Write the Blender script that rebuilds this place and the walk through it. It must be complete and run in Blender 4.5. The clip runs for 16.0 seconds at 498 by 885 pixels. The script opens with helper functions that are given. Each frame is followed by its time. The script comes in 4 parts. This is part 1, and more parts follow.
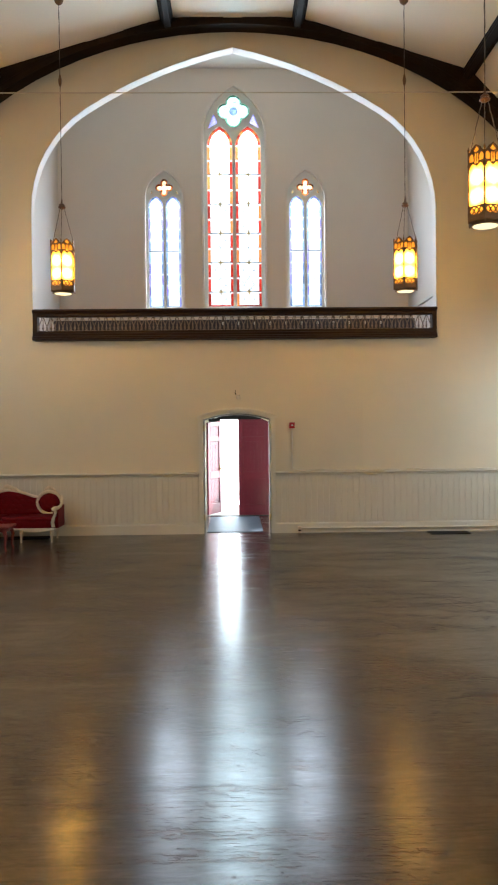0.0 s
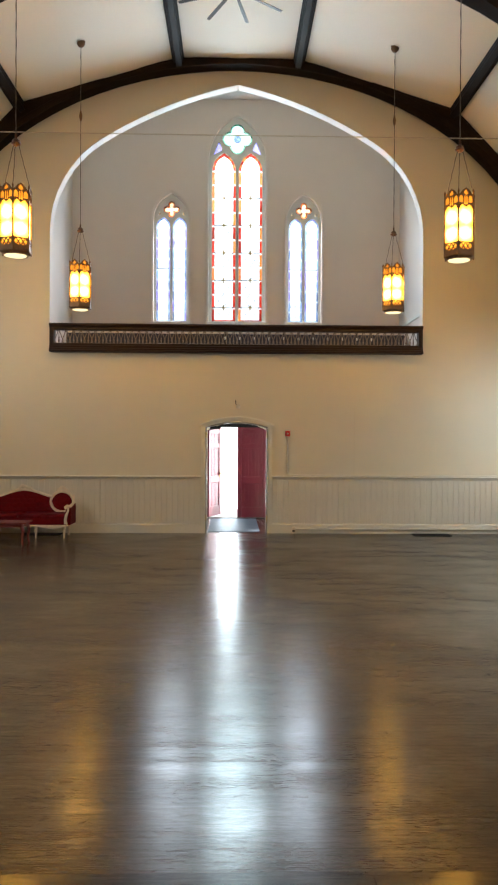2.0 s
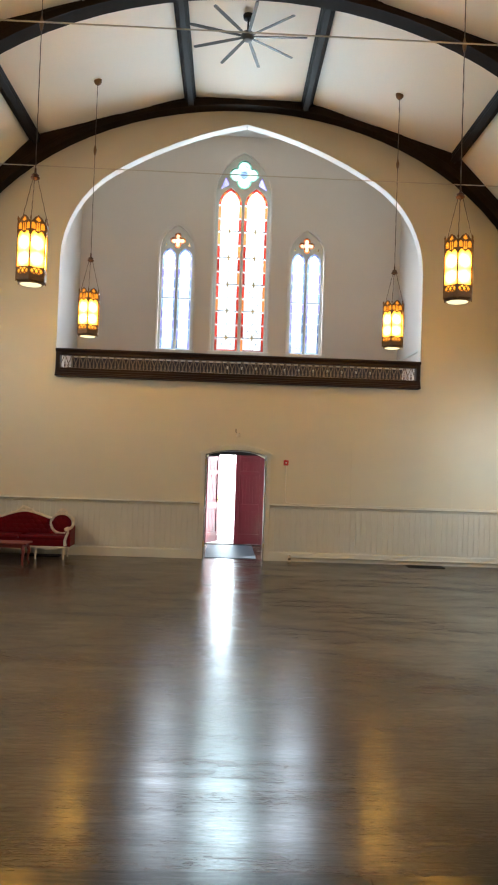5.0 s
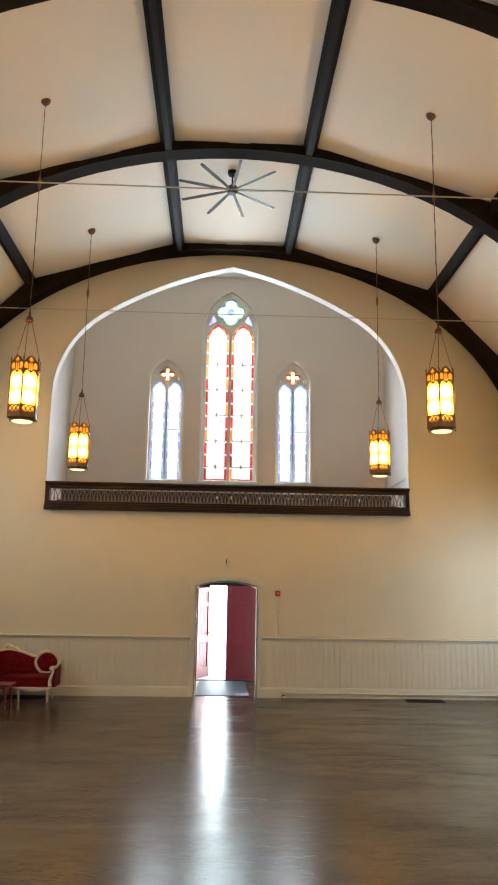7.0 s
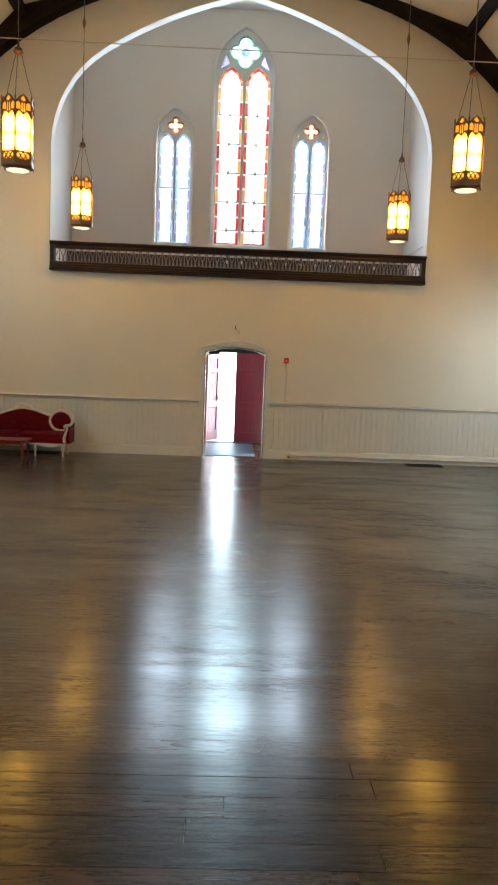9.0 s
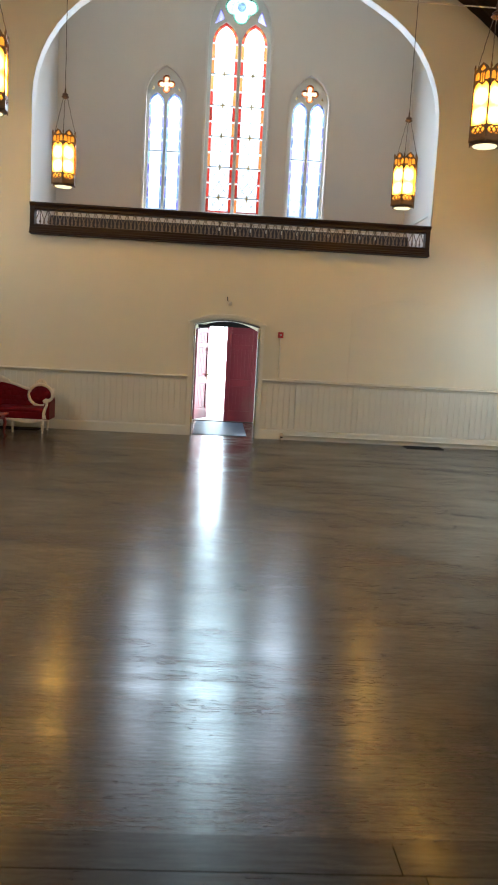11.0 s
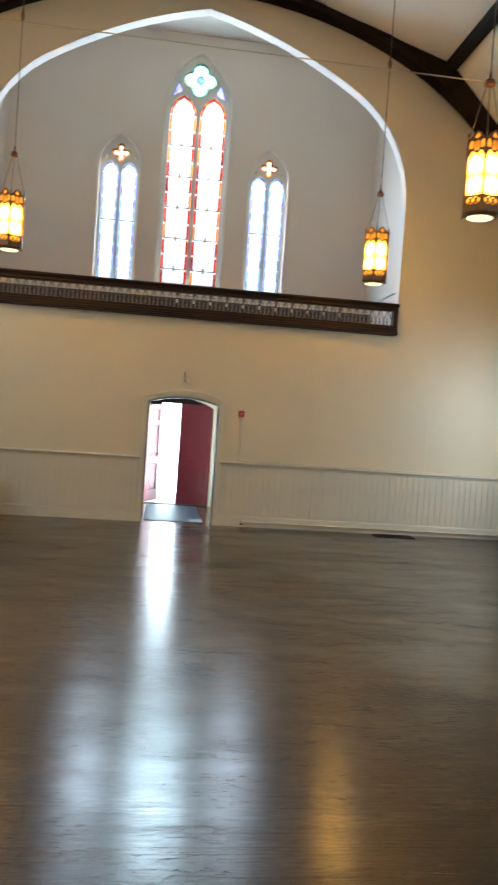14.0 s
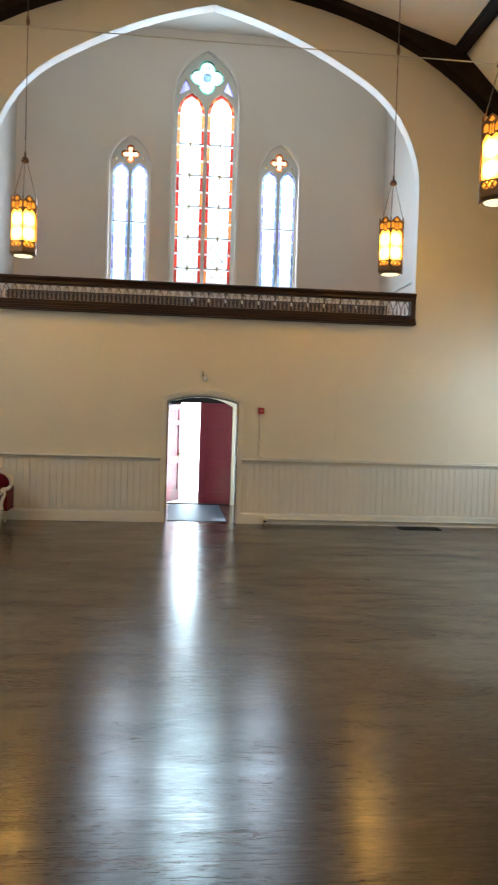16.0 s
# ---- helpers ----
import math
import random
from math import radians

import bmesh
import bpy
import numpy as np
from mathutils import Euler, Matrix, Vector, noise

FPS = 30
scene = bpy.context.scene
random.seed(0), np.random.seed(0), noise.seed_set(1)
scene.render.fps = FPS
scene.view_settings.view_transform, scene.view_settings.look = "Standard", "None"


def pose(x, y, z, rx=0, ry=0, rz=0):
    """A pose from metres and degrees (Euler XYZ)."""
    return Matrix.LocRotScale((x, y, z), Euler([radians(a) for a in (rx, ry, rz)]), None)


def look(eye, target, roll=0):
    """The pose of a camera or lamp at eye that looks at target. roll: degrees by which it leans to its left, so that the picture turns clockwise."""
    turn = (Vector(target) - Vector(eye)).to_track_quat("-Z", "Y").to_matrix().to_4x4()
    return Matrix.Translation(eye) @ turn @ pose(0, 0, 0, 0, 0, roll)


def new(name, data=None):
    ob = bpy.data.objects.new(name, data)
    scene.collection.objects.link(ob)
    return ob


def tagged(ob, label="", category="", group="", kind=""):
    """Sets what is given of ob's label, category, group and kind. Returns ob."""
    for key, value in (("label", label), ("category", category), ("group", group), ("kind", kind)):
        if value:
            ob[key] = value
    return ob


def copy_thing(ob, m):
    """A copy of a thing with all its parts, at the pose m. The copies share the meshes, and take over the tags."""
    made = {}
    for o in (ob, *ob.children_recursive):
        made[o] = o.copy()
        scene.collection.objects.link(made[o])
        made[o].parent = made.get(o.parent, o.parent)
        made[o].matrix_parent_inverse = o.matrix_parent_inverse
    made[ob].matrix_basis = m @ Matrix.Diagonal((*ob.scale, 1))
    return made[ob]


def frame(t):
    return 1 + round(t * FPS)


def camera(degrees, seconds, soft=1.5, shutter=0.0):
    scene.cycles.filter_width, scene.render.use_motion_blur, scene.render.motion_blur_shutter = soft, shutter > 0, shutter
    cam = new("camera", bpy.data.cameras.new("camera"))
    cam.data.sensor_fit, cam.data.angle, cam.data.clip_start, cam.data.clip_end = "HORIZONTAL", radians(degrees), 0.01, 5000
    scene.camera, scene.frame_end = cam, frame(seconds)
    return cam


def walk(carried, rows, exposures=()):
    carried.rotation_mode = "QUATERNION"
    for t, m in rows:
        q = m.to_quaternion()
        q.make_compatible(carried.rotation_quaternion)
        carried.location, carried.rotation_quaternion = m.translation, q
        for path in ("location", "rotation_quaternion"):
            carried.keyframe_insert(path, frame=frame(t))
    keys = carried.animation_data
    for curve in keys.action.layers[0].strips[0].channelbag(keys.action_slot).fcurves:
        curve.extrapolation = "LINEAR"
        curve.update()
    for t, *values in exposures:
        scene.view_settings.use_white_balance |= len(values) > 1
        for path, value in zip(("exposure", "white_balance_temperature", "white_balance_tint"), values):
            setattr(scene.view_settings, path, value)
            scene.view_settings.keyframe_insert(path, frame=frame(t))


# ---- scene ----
cam = camera(36.4, 16.0, soft=2.0, shutter=0.4)
PATH = [
    (0, (-0.052, -14.089, 2.011), (-0.013, -12.09, 1.966), -0.6),
    (0.5, (-0.094, -14.406, 2.005), (-0.018, -12.409, 1.945), 1.8),
    (1, (-0.075, -14.656, 1.967), (-0.126, -12.659, 1.877), 1.7),
    (1.5, (-0.126, -14.979, 1.957), (-0.141, -12.98, 1.891), 0.0),
    (2, (-0.101, -15.206, 1.981), (-0.055, -13.206, 1.96), 0.3),
    (2.5, (-0.097, -15.402, 2.016), (-0.055, -13.403, 2.05), 0.9),
    (3, (-0.157, -15.502, 2.007), (-0.138, -13.503, 2.061), 1.0),
    (5.5, (-0.203, -15.487, 2.015), (-0.137, -13.489, 2.064), 2.0),
    (6, (-0.2, -15.488, 2.033), (-0.118, -13.494, 2.166), 1.4),
    (6.5, (-0.195, -15.473, 2.072), (-0.109, -13.493, 2.337), 1.0),
    (7, (-0.194, -15.488, 2.088), (-0.119, -13.526, 2.467), 0.9),
    (7.5, (-0.191, -15.478, 2.094), (-0.123, -13.517, 2.48), 1.1),
    (8, (-0.211, -15.446, 2.071), (-0.139, -13.456, 2.257), 1.9),
    (8.5, (-0.179, -15.435, 2.019), (-0.106, -13.437, 1.986), 2.1),
    (9, (-0.112, -15.374, 1.979), (-0.054, -13.387, 1.764), 2.2),
    (11.5, (-0.219, -14.294, 1.842), (-0.118, -12.314, 1.578), 3.2),
    (12, (-0.298, -14.032, 1.863), (-0.198, -12.046, 1.645), 1.9),
    (12.5, (-0.355, -13.831, 1.877), (-0.27, -11.841, 1.703), 0.9),
    (13, (-0.377, -13.571, 1.899), (-0.369, -11.574, 1.79), 1.7),
    (13.5, (-0.423, -13.437, 1.892), (-0.378, -11.44, 1.788), 3.3),
    (14, (-0.451, -13.386, 1.926), (-0.207, -11.402, 1.864), 4.0),
    (14.5, (-0.437, -13.373, 1.941), (-0.108, -11.401, 1.907), 3.5),
    (15, (-0.465, -13.366, 1.943), (-0.234, -11.379, 1.908), 2.1),
    (15.5, (-0.48, -13.336, 1.934), (-0.365, -11.34, 1.877), 1.7),
    (16, (-0.471, -13.32, 1.928), (-0.277, -11.331, 1.855), 1.8),
]
EXPOSURES = [(0, 2.33, 5750, 4), (1.5, 2.33, 5950, 4), (6, 2.35, 5800, 3), (7, 2.38, 6050, 4), (8.5, 2.37, 5600, 1), (11.5, 2.36, 5500, 1), (16, 2.36, 5500, 1)]
walk(cam, [(t, look(eye, aim, roll)) for t, eye, aim, roll in PATH], EXPOSURES)

# ---- world, sun, large lights ----
world = bpy.data.worlds.new("sky_world")
scene.world = world
world.use_nodes = True
wn = world.node_tree.nodes
sky = wn.new("ShaderNodeTexSky")
sky.sky_type = "NISHITA"
sky.sun_disc = False
sky.sun_elevation = radians(33)
sky.sun_rotation = radians(54)
wn["Background"].inputs["Strength"].default_value = 0.12
world.node_tree.links.new(sky.outputs[0], wn["Background"].inputs["Color"])

sun = new("sun", bpy.data.lights.new("sun", "SUN"))
sun.data.energy, sun.data.angle, sun.data.color = 5.0, radians(0.53), (1.0, 0.95, 0.88)
sun.matrix_world = look((0, 0, 0), (-0.75, -0.55, -0.60))


def daylight(x, y, z, aim, width, height, watts, colour=(0.90, 0.95, 1.0)):
    """An area lamp in a window's opening, standing in for the sky."""
    lamp = new("window_light", bpy.data.lights.new("window_light", "AREA"))
    lamp.data.shape, lamp.data.size, lamp.data.size_y = "RECTANGLE", width, height
    lamp.data.energy, lamp.data.color = watts, colour
    lamp.matrix_world = look((x, y, z), (x + aim[0], y + aim[1], z + aim[2]))
    return lamp


WALL_X = 6.28      # inner face of the side walls
BACK_Y = 3.47      # inner face of the gallery's window wall
END_Y = -19.0      # wall behind the stage
daylight(0.01, BACK_Y + 0.085, 6.75, (0, -1, 0), 1.15, 3.9, 34, (0.79, 0.95, 1.0))
for wx in (-1.61, 1.66):
    daylight(wx, BACK_Y + 0.085, 6.0, (0, -1, 0), 0.72, 2.45, 14.5, (0.88, 0.92, 1.0))
# added lamps in unseen lobby side openings, to brighten the lobby and door leaf
for side in (-1, 1):
    daylight(side * 2.35, 1.55, 1.5, (-side, 0, -0.1), 0.85, 1.3, 8.0, (0.88, 0.95, 1.0))
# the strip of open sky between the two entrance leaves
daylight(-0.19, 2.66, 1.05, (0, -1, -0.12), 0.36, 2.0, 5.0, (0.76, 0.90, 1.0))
SIDE_WINDOWS = [-2.65, -6.40, -10.15, -13.9]
for wy in SIDE_WINDOWS:
    for side in (-1, 1):
        # the sunny window next to the end wall throws its light low
        sunny = side > 0 and wy > -3
        watts = 10.5 if sunny else 14 if side > 0 else 18 if wy > -3 else 11
        lamp = daylight(side * (WALL_X + 0.17), wy, 2.75 if sunny else 3.5, (-0.36, 0.85, -0.58) if sunny else (-side, 0, -0.12), 1.0, 1.3 if sunny else 2.9, watts, (0.95, 0.98, 1.0) if sunny else (1.0, 0.97, 0.92))
        lamp.data.spread = radians(125 if sunny else 180)


# ---- materials ----
def nodes_of(name):
    m = bpy.data.materials.new(name)
    m.use_nodes = True
    nt = m.node_tree
    return m, nt.nodes, nt.links, nt.nodes["Principled BSDF"]


def ramp_node(nodes, stops):
    r = nodes.new("ShaderNodeValToRGB")
    while len(r.color_ramp.elements) < len(stops):
        r.color_ramp.elements.new(0.5)
    for e, (p, c) in zip(r.color_ramp.elements, stops):
        e.position, e.color = p, (*c, 1)
    return r


def surface(name, colour, rough=0.6, metal=0.0, vary=0.12, scale=3.0, grain=60.0, bump=0.05, stretch=(1, 1, 1), gloss_vary=0.1, coat=0.0, piece=0.0, spec=0.5):
    """A painted, wooden or metal surface with stains at a large scale and grain at a small one."""
    m, n, l, bsdf = nodes_of(name)
    co = n.new("ShaderNodeTexCoord")
    mp = n.new("ShaderNodeMapping")
    mp.inputs["Scale"].default_value = stretch
    l.new(co.outputs["Object"], mp.inputs[0])
    big, fine = n.new("ShaderNodeTexNoise"), n.new("ShaderNodeTexNoise")
    big.inputs["Scale"].default_value, big.inputs["Detail"].default_value = scale, 5
    fine.inputs["Scale"].default_value, fine.inputs["Detail"].default_value = grain, 4
    for t in (big, fine):
        l.new(mp.outputs[0], t.inputs["Vector"])
    mix = n.new("ShaderNodeMath")
    mix.operation = "MULTIPLY_ADD"
    mix.inputs[1].default_value = 0.35
    l.new(fine.outputs[0], mix.inputs[0])
    scaled = n.new("ShaderNodeMath")
    scaled.operation = "MULTIPLY"
    scaled.inputs[1].default_value = 0.65
    l.new(big.outputs[0], scaled.inputs[0])
    l.new(scaled.outputs[0], mix.inputs[2])
    value = mix.outputs[0]
    if piece:
        info = n.new("ShaderNodeObjectInfo")
        add = n.new("ShaderNodeMath")
        add.operation = "MULTIPLY_ADD"
        add.inputs[1].default_value = piece
        l.new(info.outputs["Random"], add.inputs[0])
        l.new(value, add.inputs[2])
        shift = n.new("ShaderNodeMath")
        shift.operation = "SUBTRACT"
        shift.inputs[1].default_value = piece / 2
        l.new(add.outputs[0], shift.inputs[0])
        value = shift.outputs[0]
    lo = [max(0, c * (1 - vary)) for c in colour]
    hi = [min(1, c * (1 + vary)) for c in colour]
    r = ramp_node(n, [(0.28, lo), (0.72, hi)])
    l.new(value, r.inputs[0])
    l.new(r.outputs[0], bsdf.inputs["Base Color"])
    rr = n.new("ShaderNodeMapRange")
    rr.inputs["From Min"].default_value, rr.inputs["From Max"].default_value = 0.3, 0.7
    rr.inputs["To Min"].default_value = max(0.02, rough - gloss_vary)
    rr.inputs["To Max"].default_value = min(1, rough + gloss_vary)
    l.new(value, rr.inputs["Value"])
    bsdf.inputs["Metallic"].default_value = metal
    bsdf.inputs["Coat Weight"].default_value = coat
    bsdf.inputs["Coat Roughness"].default_value = 0.17
    bsdf.inputs["Specular IOR Level"].default_value = spec
    if bump:
        b = n.new("ShaderNodeBump")
        b.inputs["Strength"].default_value, b.inputs["Distance"].default_value = bump, 0.01
        l.new(value, b.inputs["Height"])
        l.new(b.outputs[0], bsdf.inputs["Normal"])
        l.new(b.outputs[0], bsdf.inputs["Coat Normal"])
    return m


def floor_material(name, laid=True, fine=1.0, tone=1.0, gloss=1.0, uneven=0.0):
    """Dark oiled boards running across the hall, the varnish worn dull in patches and scratched; laid: narrow strips, else separate planks."""
    m, n, l, bsdf = nodes_of(name)
    place = n.new("ShaderNodeNewGeometry").outputs["Position"]

    def noise(stretch, scale, detail, rough, turn=0.0, distort=0.0):
        mp = n.new("ShaderNodeMapping")
        mp.inputs["Scale"].default_value = [c * fine for c in stretch]
        mp.inputs["Rotation"].default_value = (0, 0, radians(turn))
        l.new(place, mp.inputs[0])
        t = n.new("ShaderNodeTexNoise")
        for nm, v in (("Scale", scale), ("Detail", detail), ("Roughness", rough), ("Distortion", distort)):
            t.inputs[nm].default_value = v
        l.new(mp.outputs[0], t.inputs["Vector"])
        return t.outputs[0]

    def maths(op, a, b, c=None):
        t = n.new("ShaderNodeMath")
        t.operation = op
        for i, v in enumerate((a, b, c)):
            if v is None:
                continue
            if isinstance(v, (int, float)):
                t.inputs[i].default_value = v
            else:
                l.new(v, t.inputs[i])
        return t.outputs[0]

    def spread(value, lo, hi, to_lo, to_hi):
        t = n.new("ShaderNodeMapRange")
        for nm, v in (("From Min", lo), ("From Max", hi), ("To Min", to_lo), ("To Max", to_hi)):
            t.inputs[nm].default_value = v
        l.new(value, t.inputs["Value"])
        return t.outputs[0]

    def times(colour, ramp_in, stops):
        r = ramp_node(n, stops)
        l.new(ramp_in, r.inputs[0])
        t = n.new("ShaderNodeMix")
        t.data_type, t.blend_type = "RGBA", "MULTIPLY"
        t.inputs["Factor"].default_value = 1
        l.new(colour, t.inputs["A"])
        l.new(r.outputs[0], t.inputs["B"])
        return t.outputs["Result"]

    def strips(c1, c2, mortar):
        brick = n.new("ShaderNodeTexBrick")
        brick.offset, brick.squash = 0.37, 1
        for nm, v in (("Scale", 1), ("Brick Width", 1.3), ("Row Height", 0.057), ("Mortar Size", 0.0010), ("Mortar Smooth", 0.2), ("Bias", 0.0)):
            brick.inputs[nm].default_value = v
        brick.inputs["Color1"].default_value, brick.inputs["Color2"].default_value, brick.inputs["Mortar"].default_value = (*c1, 1), (*c2, 1), (*mortar, 1)
        l.new(place, brick.inputs["Vector"])
        return brick

    light, deep = [c * tone for c in (0.036, 0.0225, 0.014)], [c * tone for c in (0.022, 0.0135, 0.0085)]
    if laid:
        boards = strips(deep, light, (0.010, 0.008, 0.006))
        board_colour, board_gloss = boards.outputs["Color"], strips((0, 0, 0), (1, 1, 1), (1, 1, 1)).outputs["Color"]
    else:
        board_gloss = n.new("ShaderNodeObjectInfo").outputs["Random"]
        shade = ramp_node(n, [(0.0, [c * (1 - uneven) for c in deep]), (1.0, [c * (1 + 0.6 * uneven) for c in light])])
        l.new(board_gloss, shade.inputs[0])
        board_colour = shade.outputs[0]
    grain = noise((0.9, 26, 1), 3.6, 9, 0.70)
    wear = spread(noise((0.6, 1.0, 1), 0.9, 5, 0.58, distort=0.6), 0.40, 0.60, 0, 1)
    smear = spread(noise((0.8, 2.4, 1), 1.5, 5, 0.56, distort=0.5), 0.36, 0.64, 0, 1)
    scuff = spread(noise((4.6, 22.0, 1), 2.4, 12, 0.78, distort=0.4), 0.40, 0.60, 0, 1)
    streak = spread(noise((1.6, 44, 1), 2.6, 6, 0.66), 0.42, 0.58, 0, 1)
    marks = maths("MAXIMUM", noise((4.5, 110, 1), 2.3, 2, 0.5, turn=33), noise((4.5, 110, 1), 2.1, 2, 0.5, turn=-41))
    marks = maths("MULTIPLY", spread(marks, 0.745, 0.79, 0, 1), spread(smear, 0.4, 0.9, 0, 1))
    # how far the varnish is worn: 0 sound, 1 gone
    worn = maths("MULTIPLY_ADD", wear, 0.26, maths("MULTIPLY", smear, 0.24))
    worn = maths("MULTIPLY_ADD", scuff, 0.33, worn)
    worn = maths("MULTIPLY_ADD", streak, 0.21, worn)
    worn = maths("MULTIPLY_ADD", board_gloss, 0.08 + 0.2 * uneven, worn)
    worn = maths("MULTIPLY_ADD", marks, 0.4, worn)
    colour = times(board_colour, grain, [(0.28, (0.66, 0.64, 0.62)), (0.75, (1.40, 1.38, 1.34))])
    colour = times(colour, worn, [(0.10, (0.52, 0.50, 0.48)), (0.50, (1.0, 0.98, 0.96)), (0.95, (2.2, 2.15, 2.05))])
    colour = times(colour, marks, [(0.0, (1, 1, 1)), (1.0, (2.8, 2.8, 2.7))])
    l.new(colour, bsdf.inputs["Base Color"])
    l.new(spread(worn, 0.2, 0.85, 0.165, 0.28), bsdf.inputs["Coat Roughness"])
    l.new(spread(worn, 0.22, 0.86, 0.62 * gloss, 0.03), bsdf.inputs["Coat Weight"])
    bsdf.inputs["Coat IOR"].default_value = 1.58
    # the open-grained wood under the varnish gives a wide soft sheen
    l.new(spread(worn, 0.22, 0.86, 1.0 * gloss, 0.40 * gloss), bsdf.inputs["Specular IOR Level"])
    l.new(spread(worn, 0.2, 0.85, 0.21, 0.29), bsdf.inputs["Roughness"])
    # sanding marks along the strips draw the gloss out across them
    bsdf.inputs["Anisotropic"].default_value = 0.65
    across = n.new("ShaderNodeCombineXYZ")
    across.inputs[1].default_value = 1.0
    l.new(across.outputs[0], bsdf.inputs["Tangent"])
    b = n.new("ShaderNodeBump")
    b.inputs["Strength"].default_value, b.inputs["Distance"].default_value = 0.012, 0.0006
    l.new(scuff, b.inputs["Height"])
    normal = b.outputs[0]
    if laid:
        b2 = n.new("ShaderNodeBump")
        b2.invert = True
        b2.inputs["Strength"].default_value, b2.inputs["Distance"].default_value = 0.08, 0.0015
        l.new(boards.outputs["Fac"], b2.inputs["Height"])
        l.new(normal, b2.inputs["Normal"])
        normal = b2.outputs[0]
    l.new(normal, bsdf.inputs["Normal"])
    l.new(normal, bsdf.inputs["Coat Normal"])
    return m


def glass(name, colour, patch=0.12):
    """Leaded coloured glass: light goes through it tinted, its face has a slight gloss."""
    m, n, l, bsdf = nodes_of(name)
    out = n["Material Output"]
    n.remove(bsdf)
    co, noise_t = n.new("ShaderNodeTexCoord"), n.new("ShaderNodeTexNoise")
    noise_t.inputs["Scale"].default_value, noise_t.inputs["Detail"].default_value = 14, 3
    l.new(co.outputs["Object"], noise_t.inputs["Vector"])
    info = n.new("ShaderNodeObjectInfo")
    add = n.new("ShaderNodeMath")
    add.operation = "MULTIPLY_ADD"
    add.inputs[1].default_value = 0.5
    l.new(info.outputs["Random"], add.inputs[0])
    l.new(noise_t.outputs[0], add.inputs[2])
    r = ramp_node(n, [(0.35, [c * (1 - 2 * patch) for c in colour]), (0.95, [min(1, c * (1 + patch)) for c in colour])])
    l.new(add.outputs[0], r.inputs[0])
    tr, gl, mx = n.new("ShaderNodeBsdfTransparent"), n.new("ShaderNodeBsdfGlossy"), n.new("ShaderNodeMixShader")
    l.new(r.outputs[0], tr.inputs["Color"])
    gl.inputs["Roughness"].default_value = 0.15
    mx.inputs[0].default_value = 0.05
    l.new(tr.outputs[0], mx.inputs[1])
    l.new(gl.outputs[0], mx.inputs[2])
    l.new(mx.outputs[0], out.inputs["Surface"])
    return m


def lamp_glass(name, spots, strength, reach=0.15):
    """Amber glass lit from behind by bulbs at the given heights: pale near a bulb, deep amber away from it."""
    m, n, l, bsdf = nodes_of(name)
    co = n.new("ShaderNodeTexCoord")
    near = None
    for z in spots:
        d = n.new("ShaderNodeVectorMath")
        d.operation = "DISTANCE"
        d.inputs[1].default_value = (0, 0.012, z)
        l.new(co.outputs["Object"], d.inputs[0])
        if near is None:
            near = d.outputs["Value"]
        else:
            low = n.new("ShaderNodeMath")
            low.operation = "MINIMUM"
            l.new(near, low.inputs[0])
            l.new(d.outputs["Value"], low.inputs[1])
            near = low.outputs[0]
    ns = n.new("ShaderNodeTexNoise")
    ns.inputs["Scale"].default_value = 16
    l.new(co.outputs["Object"], ns.inputs["Vector"])
    wob = n.new("ShaderNodeMath")
    wob.operation = "MULTIPLY_ADD"
    wob.inputs[1].default_value = 0.05
    l.new(ns.outputs[0], wob.inputs[0])
    l.new(near, wob.inputs[2])
    fac = n.new("ShaderNodeMapRange")
    fac.inputs["From Min"].default_value, fac.inputs["From Max"].default_value = reach + 0.03, 0.03
    l.new(wob.outputs[0], fac.inputs["Value"])
    tint = ramp_node(n, [(0.0, (1.0, 0.27, 0.010)), (0.5, (1.0, 0.39, 0.022)), (1.0, (1.0, 0.55, 0.085))])
    power = ramp_node(n, [(0.0, (0.013, 0.013, 0.013)), (0.3, (0.034, 0.034, 0.034)), (0.65, (0.25, 0.25, 0.25)), (1.0, (1, 1, 1))])
    l.new(fac.outputs[0], tint.inputs[0])
    l.new(fac.outputs[0], power.inputs[0])
    st = n.new("ShaderNodeMath")
    st.operation = "MULTIPLY"
    st.inputs[1].default_value = strength
    l.new(power.outputs[0], st.inputs[0])
    bsdf.inputs["Base Color"].default_value = (0.55, 0.28, 0.06, 1)
    bsdf.inputs["Roughness"].default_value = 0.25
    l.new(tint.outputs[0], bsdf.inputs["Emission Color"])
    l.new(st.outputs[0], bsdf.inputs["Emission Strength"])
    return m


CREAM = surface("cream_wall_paint", (0.665, 0.606, 0.470), 0.62, vary=0.05, scale=0.7, grain=45, bump=0.05)
WHITE = surface("white_gallery_plaster", (0.625, 0.57, 0.535), 0.7, vary=0.04, scale=0.8, grain=40, bump=0.05)
CEIL = surface("cream_ceiling_paint", (0.80, 0.735, 0.62), 0.75, vary=0.04, scale=0.6, grain=30, bump=0.06)
TRIM = surface("cream_gloss_trim_paint", (0.68, 0.64, 0.54), 0.38, vary=0.05, scale=2.0, grain=50, bump=0.03)
BOARD = surface("cream_gloss_board_paint", (0.67, 0.63, 0.53), 0.40, vary=0.04, scale=2.0, grain=50, bump=0.03, piece=0.10)
REVEAL = surface("white_reveal_paint", (0.60, 0.595, 0.57), 0.5, vary=0.03, scale=1.0, grain=50, bump=0.03)
DARK = surface("dark_stained_oak", (0.020, 0.0125, 0.008), 0.55, vary=0.35, scale=2.5, grain=30, bump=0.08, stretch=(1, 1, 1), spec=0.05)
